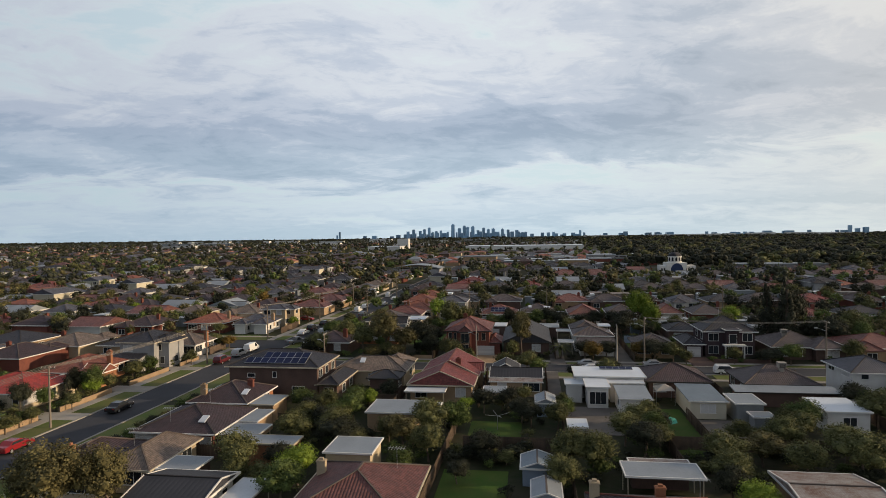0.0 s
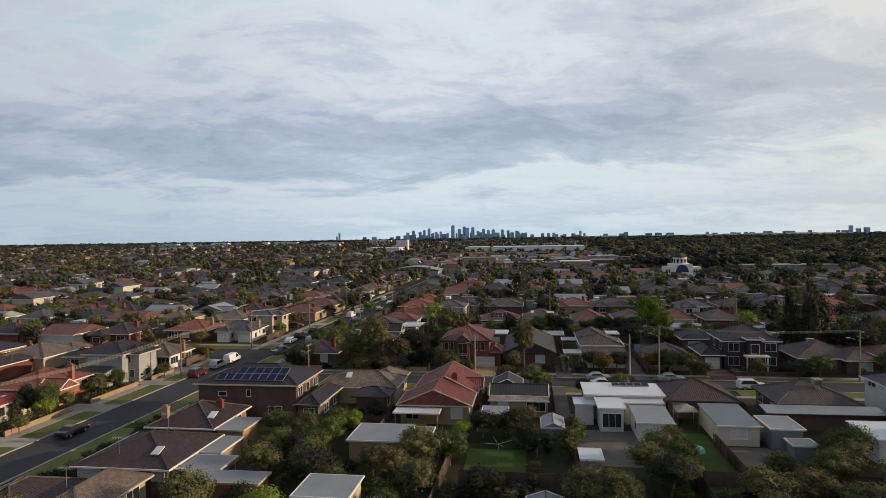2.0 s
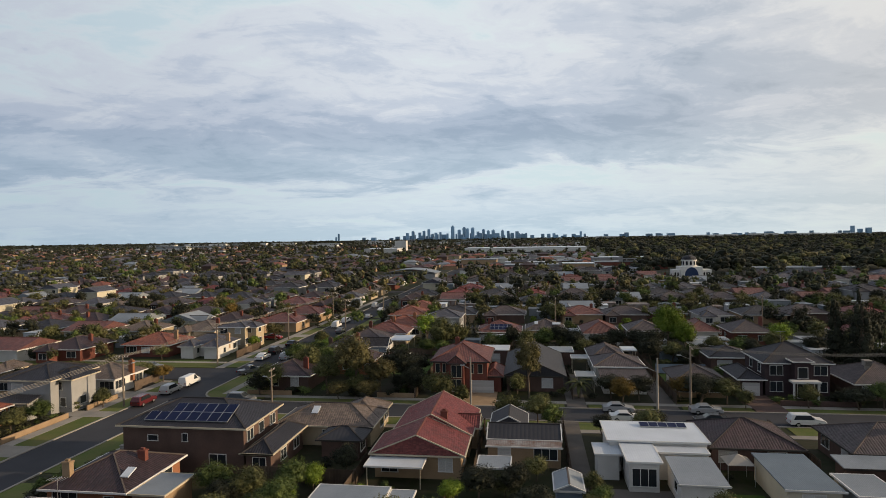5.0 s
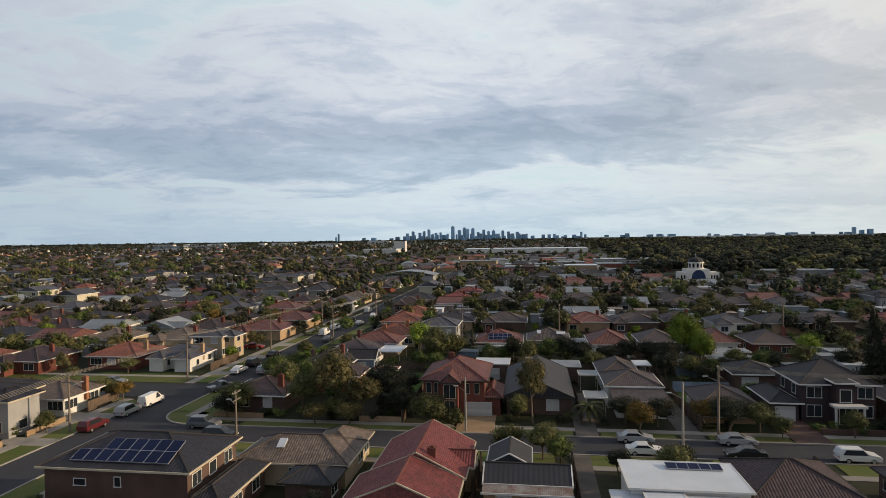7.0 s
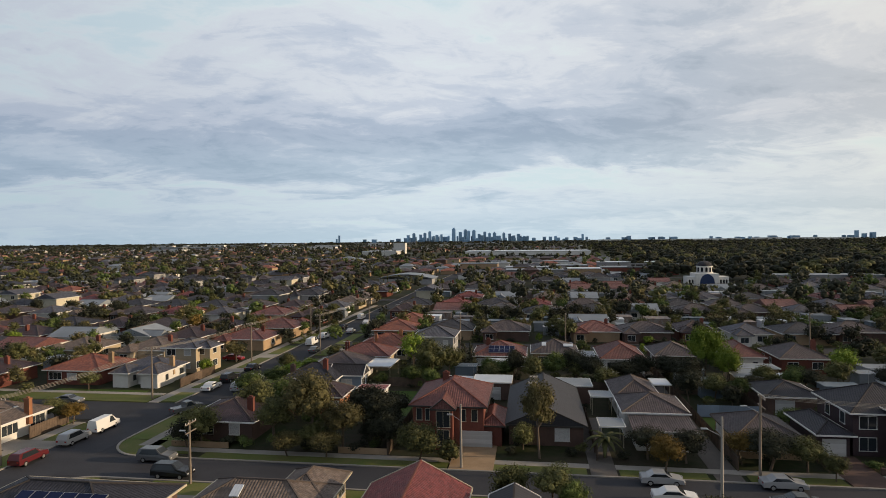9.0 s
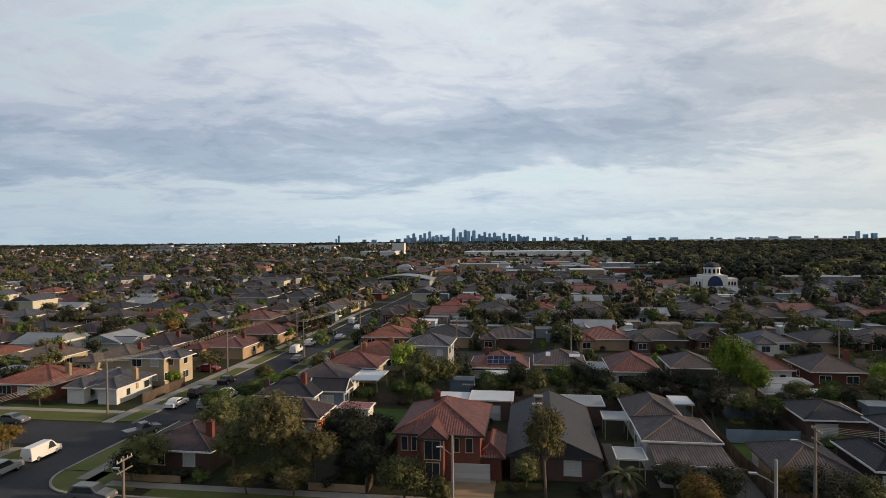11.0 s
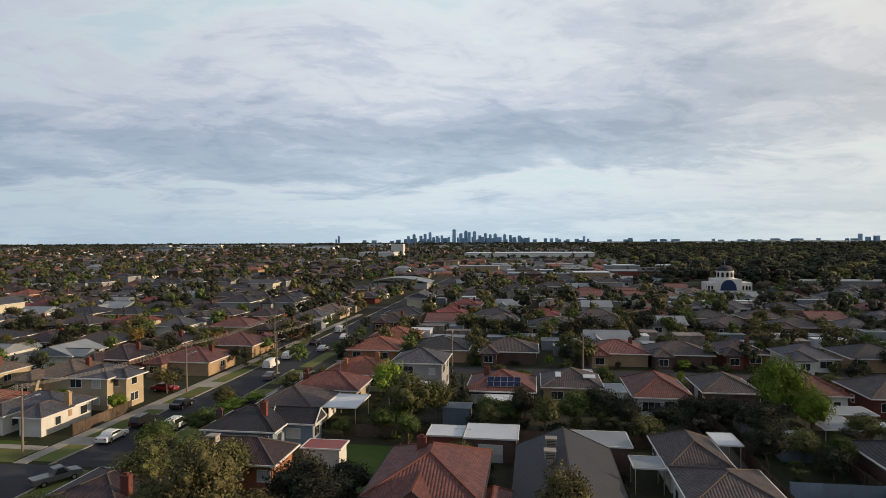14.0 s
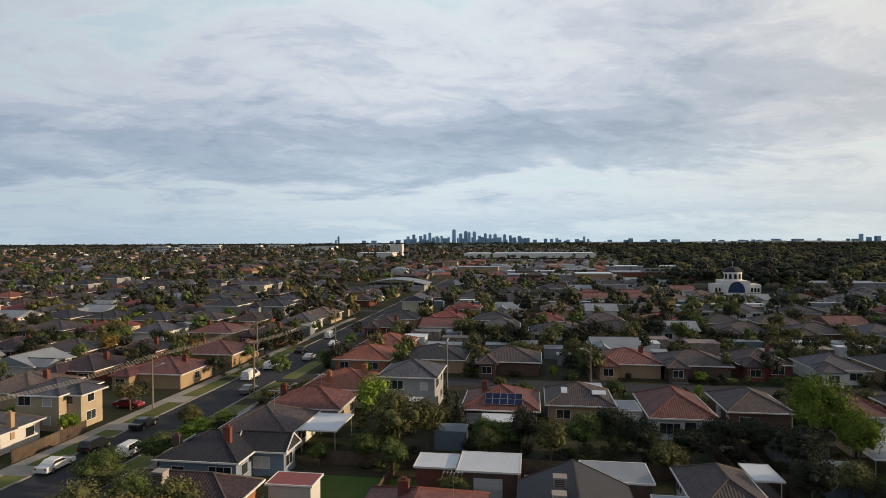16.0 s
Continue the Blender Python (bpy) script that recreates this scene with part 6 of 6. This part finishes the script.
# a palm in the drive
e = thing("palm_tree", 6.4, 133.2, 0, "small garden palm with arching green fronds", "palm tree")
bm = bmesh.new()
bar(bm, (0, 0, 0), (0.1, 0, 2.6), 0.24, 7, 0.18)
part("trunk", bm, M["bark"], e)
for i in range(16):
    a, bm, up = i * 2.4, bmesh.new(), 0.9 - 0.09 * i
    prev = None
    for k in range(7):
        t = k / 6
        p = Vector((math.cos(a) * 2.3 * t, math.sin(a) * 2.3 * t, 2.6 + 1.6 * up * t + 0.7 * t - 1.7 * t * t))
        s = Vector((-math.sin(a), math.cos(a), 0)) * 0.34 * math.sin(math.pi * (0.12 + 0.86 * t))
        row = (bm.verts.new(p - s - Vector((0, 0, 0.12))), bm.verts.new(p), bm.verts.new(p + s - Vector((0, 0, 0.12))))
        if prev:
            bm.faces.new((prev[0], prev[1], row[1], row[0]))
            bm.faces.new((prev[1], prev[2], row[2], row[1]))
        prev = row
    part("frond", bm, LEAF["olive"], e)

# ---- fences ----
for f in ((-33, 95.3, -20.2, 95.3), (-20.3, 88.0, -20.3, 103.2), (-8.0, 77.2, 4.4, 77.2), (4.6, 60, 4.6, 96), (22.0, 79.5, 22.0, 92.2), (16.8, 70, 16.8, 90), (16.8, 79.5, 36, 79.5), (-10.2, 59, -9.6, 92), (-35, 84.2, -24, 84.2), (-51.5, 83.7, -36, 83.7), (-51.8, 70.8, -37, 70.8), (32.4, 84, 32.4, 99), (46, 86, 46, 112), (-7.6, 95, -7.6, 115.5), (3.0, 97, 3.0, 117), (30, 103, 30, 118),
          (-20.4, 131, -20.4, 165), (-5.9 - 0.15, 158, -5.9, 178), (5.4, 132, 5.4, 150), (20.9 + 0.2, 130.5, 21.1, 205), (17.6, 150.6, 17.6, 205), (31.3, 131.5, 31.3, 176), (-30, 166.4, 17.4, 166.4), (22, 165.8, 60, 165.8), (47.8, 131, 47.8, 176), (-47, 155.8, -36, 155.8), (-71.6, 131.8, -71.6, 139), (-67.2, 161.5, -67.2, 174)):
    fence(*f)
fence(22.2, 152.6, 31.2, 152.6, 1.8, "board_blue", "grey-blue metal fence across the back yard")
for i in range(5):      # pale piers of the corner fence
    bm = bmesh.new()
    box(bm, -0.25, 0.25, -0.25, 0.25, 0, 1.1)
    box(bm, -0.3, 0.3, -0.3, 0.3, 1.1, 1.2)
    o = tagged(new("fence_pier", mesh_of("fence_pier", bm, M["concrete"])), "pale rendered fence pier along the street", "fence pier", "fence piers")
    o.location = (-52.3, 97.5 + i * 4.2, 0)
for y0, y1 in ((70.5, 82.6), (86.8, 98.6), (103.4, 115.4), (119.4, 126.6)):
    slab("front_wall", -71.5, -71.25, y0, y1, 0, 0.8, "brick_tan", "low tan brick front garden wall", "wall")
for x0, x1, yy in ((-50, -42, 129.0 + 2.2), (-27, -20.6, 131.2), (36.6, 47.5, 131.4)):
    slab("front_wall", x0, x1, yy, yy + 0.22, 0, 0.75, "brick_tan" if x0 < 0 else "brick_brown", "low brick front garden wall", "wall")

# ---- poles, lines ----
POLES = [(16.1, 119.6, 9.4, False), (22.5, 127.9, 9.6, True), (-10.8, 127.9, 7.6, False), (-40.4, 119.6, 7.2, True), (-66.6, 79.5, 8.8, True), (-66.8, 122.0, 8.4, True), (-67.4, 153.2, 9.0, True), (-52.4, 195.8, 9.5, True), (-65.0, 186, 8.6, True), (56, 128.2, 9, True), (-52.4, 240, 9.5, True), (-65.6, 225, 9, True), (60, 205.8, 9.5, True), (5.4, 205.6, 9, True), (-20, 205.6, 9, True)]
for x, y, h, arms in POLES:
    power_pole(x, y, h, 0 if x < -50 else 90, arms, "wood_pole" if arms else "concrete")
for a, b in ((4, 5), (5, 6), (6, 8), (8, 11), (7, 10), (1, 9)):
    (xa, ya, ha, _), (xb, yb, hb, _) = POLES[a], POLES[b]
    along = abs(yb - ya) > abs(xb - xa)
    for o in (-0.9, -0.3, 0.3, 0.9):
        d = (o, 0) if along else (0, o)
        wire((xa + d[0], ya + d[1], ha - 0.05), (xb + d[0], yb + d[1], hb - 0.05), 0.7)
for o in (-0.9, -0.3, 0.3, 0.9):
    wire((-66.6 + o, 79.5, 8.75), (-66.6 + o, 40.0, 8.75), 0.7)
power_pole(-66.6, 40.0, 8.8, 0)

# ---- cars ----
for x, y, rz, c, k in ((12.0, 121.2, 0, "white", "sedan"), (11.6, 125.8, 0, "silver", "sedan"), (24.2, 126.0, 0, "silver", "sedan"), (23.6, 121.1, 180, "black", "sedan"), (36, 121.2, 0, "white", "suv"),
                       (-64.3, 123.5, 90, "maroon", "suv"), (-64.2, 131.0, 90, "silver", "suv"), (-64.0, 136.6, 90, "white", "van"), (-43.6, 121.3, 0, "black", "suv"), (-48.5, 125.8, 0, "grey", "suv"), (-57.0, 146.5, 60, "grey", "ute"),
                       (-62.6, 88.6, 90, "black", "sedan"), (-60.6, 160.6, 90, "white", "sedan"), (-55.2, 161.0, 90, "silver", "suv"), (-54.9, 166.6, 90, "white", "suv"), (-60.6, 167.4, 90, "black", "suv"), (-60.4, 177.0, 90, "black", "sedan"), (-69.5, 186.4, 0, "red", "sedan"),
                       (-59.0, 208, 90, "white", "van"), (-59.2, 218, 90, "white", "suv"), (-54.6, 228, 90, "silver", "sedan"), (-54.6, 198, 90, "grey", "sedan"), (-76.5, 79.5, 0, "white", "van"), (-64.3, 71.0, 90, "red", "sedan"), (18.2, 153.0 - 1.5, 90, "silver", "suv"), (-54.8, 246, 90, "white", "sedan"), (-59.6, 236, 90, "black", "sedan"), (-60, 258, 90, "white", "van"), (-80, 149.2, 0, "grey", "sedan")):
    car(x, y, rz, c, k)

# ---- small things ----
# gazebo
e = thing("gazebo", 20.6, 100.6, 0, "small pale canvas gazebo on thin posts", "gazebo")
bm = bmesh.new()
top, ring = bm.verts.new((0, 0, 3.0)), [bm.verts.new((sx * 1.4, sy * 1.4, 2.2)) for sx, sy in ((-1, -1), (1, -1), (1, 1), (-1, 1))]
for i in range(4):
    bm.faces.new((ring[i], ring[(i + 1) % 4], top))
part("canopy", bm, M["concrete"], e)
bm = bmesh.new()
bar(bm, (0, 0, 0), (0, 0, 2.2), 0.04)
pm = mesh_of("post", bm, M["alu"])
for sx in (-1.35, 1.35):
    for sy in (-1.35, 1.35):
        part("post", pm, None, e).location = (sx, sy, 0)
# green tarpaulin over a frame
M["tarp"] = mat("tarp", (0.05, 0.36, 0.24), (0.04, 0.28, 0.19), rough=0.5)
bm = bmesh.new()
g = [[bm.verts.new((i * 0.6 - 1.2, j * 0.7 - 1.4, 1.7 - 0.09 * (j - 2) ** 2 + 0.12 * math.sin(i * 1.9 + j))) for i in range(5)] for j in range(5)]
for j in range(4):
    for i in range(4):
        bm.faces.new((g[j][i], g[j][i + 1], g[j + 1][i + 1], g[j + 1][i]))
o = tagged(new("tarpaulin", mesh_of("tarpaulin", bm, M["tarp"])), "bright green tarpaulin over a yard frame", "tarpaulin")
o.location = (18.0, 87.0, 0)
# rotary clothes line
e = thing("clothes_line", -4.2, 85.0, 0, "bare metal rotary clothes line on the lawn", "clothes line")
bm = bmesh.new()
bar(bm, (0, 0, 0), (0, 0, 2.0), 0.04, 6)
part("pole", bm, M["alu"], e)
for i in range(4):
    a = math.pi / 2 * i + 0.4
    bm = bmesh.new()
    bar(bm, (0, 0, 1.9), (1.7 * math.cos(a), 1.7 * math.sin(a), 2.2), 0.025)
    part("arm", bm, M["alu"], e)


def aerial(x, y, z):
    e = thing("tv_aerial", x, y, z, "thin metal television aerial on the roof", "aerial", "roof aerials")
    bm = bmesh.new()
    bar(bm, (0, 0, 0), (0, 0, 2.0), 0.025)
    part("mast", bm, M["alu"], e)
    bm = bmesh.new()
    bar(bm, (-0.8, 0, 1.9), (0.8, 0, 1.9), 0.02)
    for i in range(6):
        u = -0.7 + i * 0.28
        bar(bm, (u, -0.45, 1.9), (u, 0.45, 1.9), 0.014)
    part("elements", bm, M["alu"], e)


for x, y, z in ((-44.5, 73.5, 3.3), (-42.5, 63.5, 3.9), (-12.0, 58.0, 4.8), (-42.5, 79.5, 4.2), (-10.5, 141.2, 7.6), (-38.5, 172.6, 5.2), (14.2, 55.5, 4.0), (-36, 184, 4.9), (40.5, 142, 7.9)):
    aerial(x, y, z)


def vent_box(x, y, z):
    e = thing("roof_cooler", x, y, z, "boxy pale evaporative cooler on the roof", "air cooler", "roof coolers")
    bm = bmesh.new()
    box(bm, -0.55, 0.55, -0.5, 0.5, 0.25, 1.0)
    box(bm, -0.62, 0.62, -0.57, 0.57, 1.0, 1.1)
    box(bm, -0.3, 0.3, -0.3, 0.3, -0.5, 0.25)
    part("body", bm, M["concrete"], e)
    bm = bmesh.new()
    for i in range(4):
        box(bm, -0.45, 0.45, -0.54, -0.503, 0.33 + i * 0.16, 0.41 + i * 0.16)
    part("louvre", bm, M["trim_dark"], e)


for x, y, z in ((39.6, 106.0, 4.4), (-2.4, 147.5, 4.7), (-39.5, 149.0, 4.2), (-2.2, 151, 4.8), (52.5, 139, 4.6)):
    vent_box(x, y, z)


def skylight(x, y, z, slope, w=0.9, d=1.4):
    bm = bmesh.new()
    box(bm, -w / 2, w / 2, -d / 2, d / 2, 0, 0.12)
    o = tagged(new("skylight", mesh_of("skylight", bm, M["tin_white"])), "pale skylight set in the tiled roof", "skylight", "skylights")
    o.matrix_basis = pose(x, y, z, slope)


skylight(-29.6, 109.3, 4.02, 24.5), skylight(0.0, 188.5, 4.4, 22), skylight(5.0, 188.0, 4.3, 22, 2.0, 1.0), skylight(-41.2, 87.2, 3.72, 20), skylight(-40.3, 74.0, 3.72, 19)
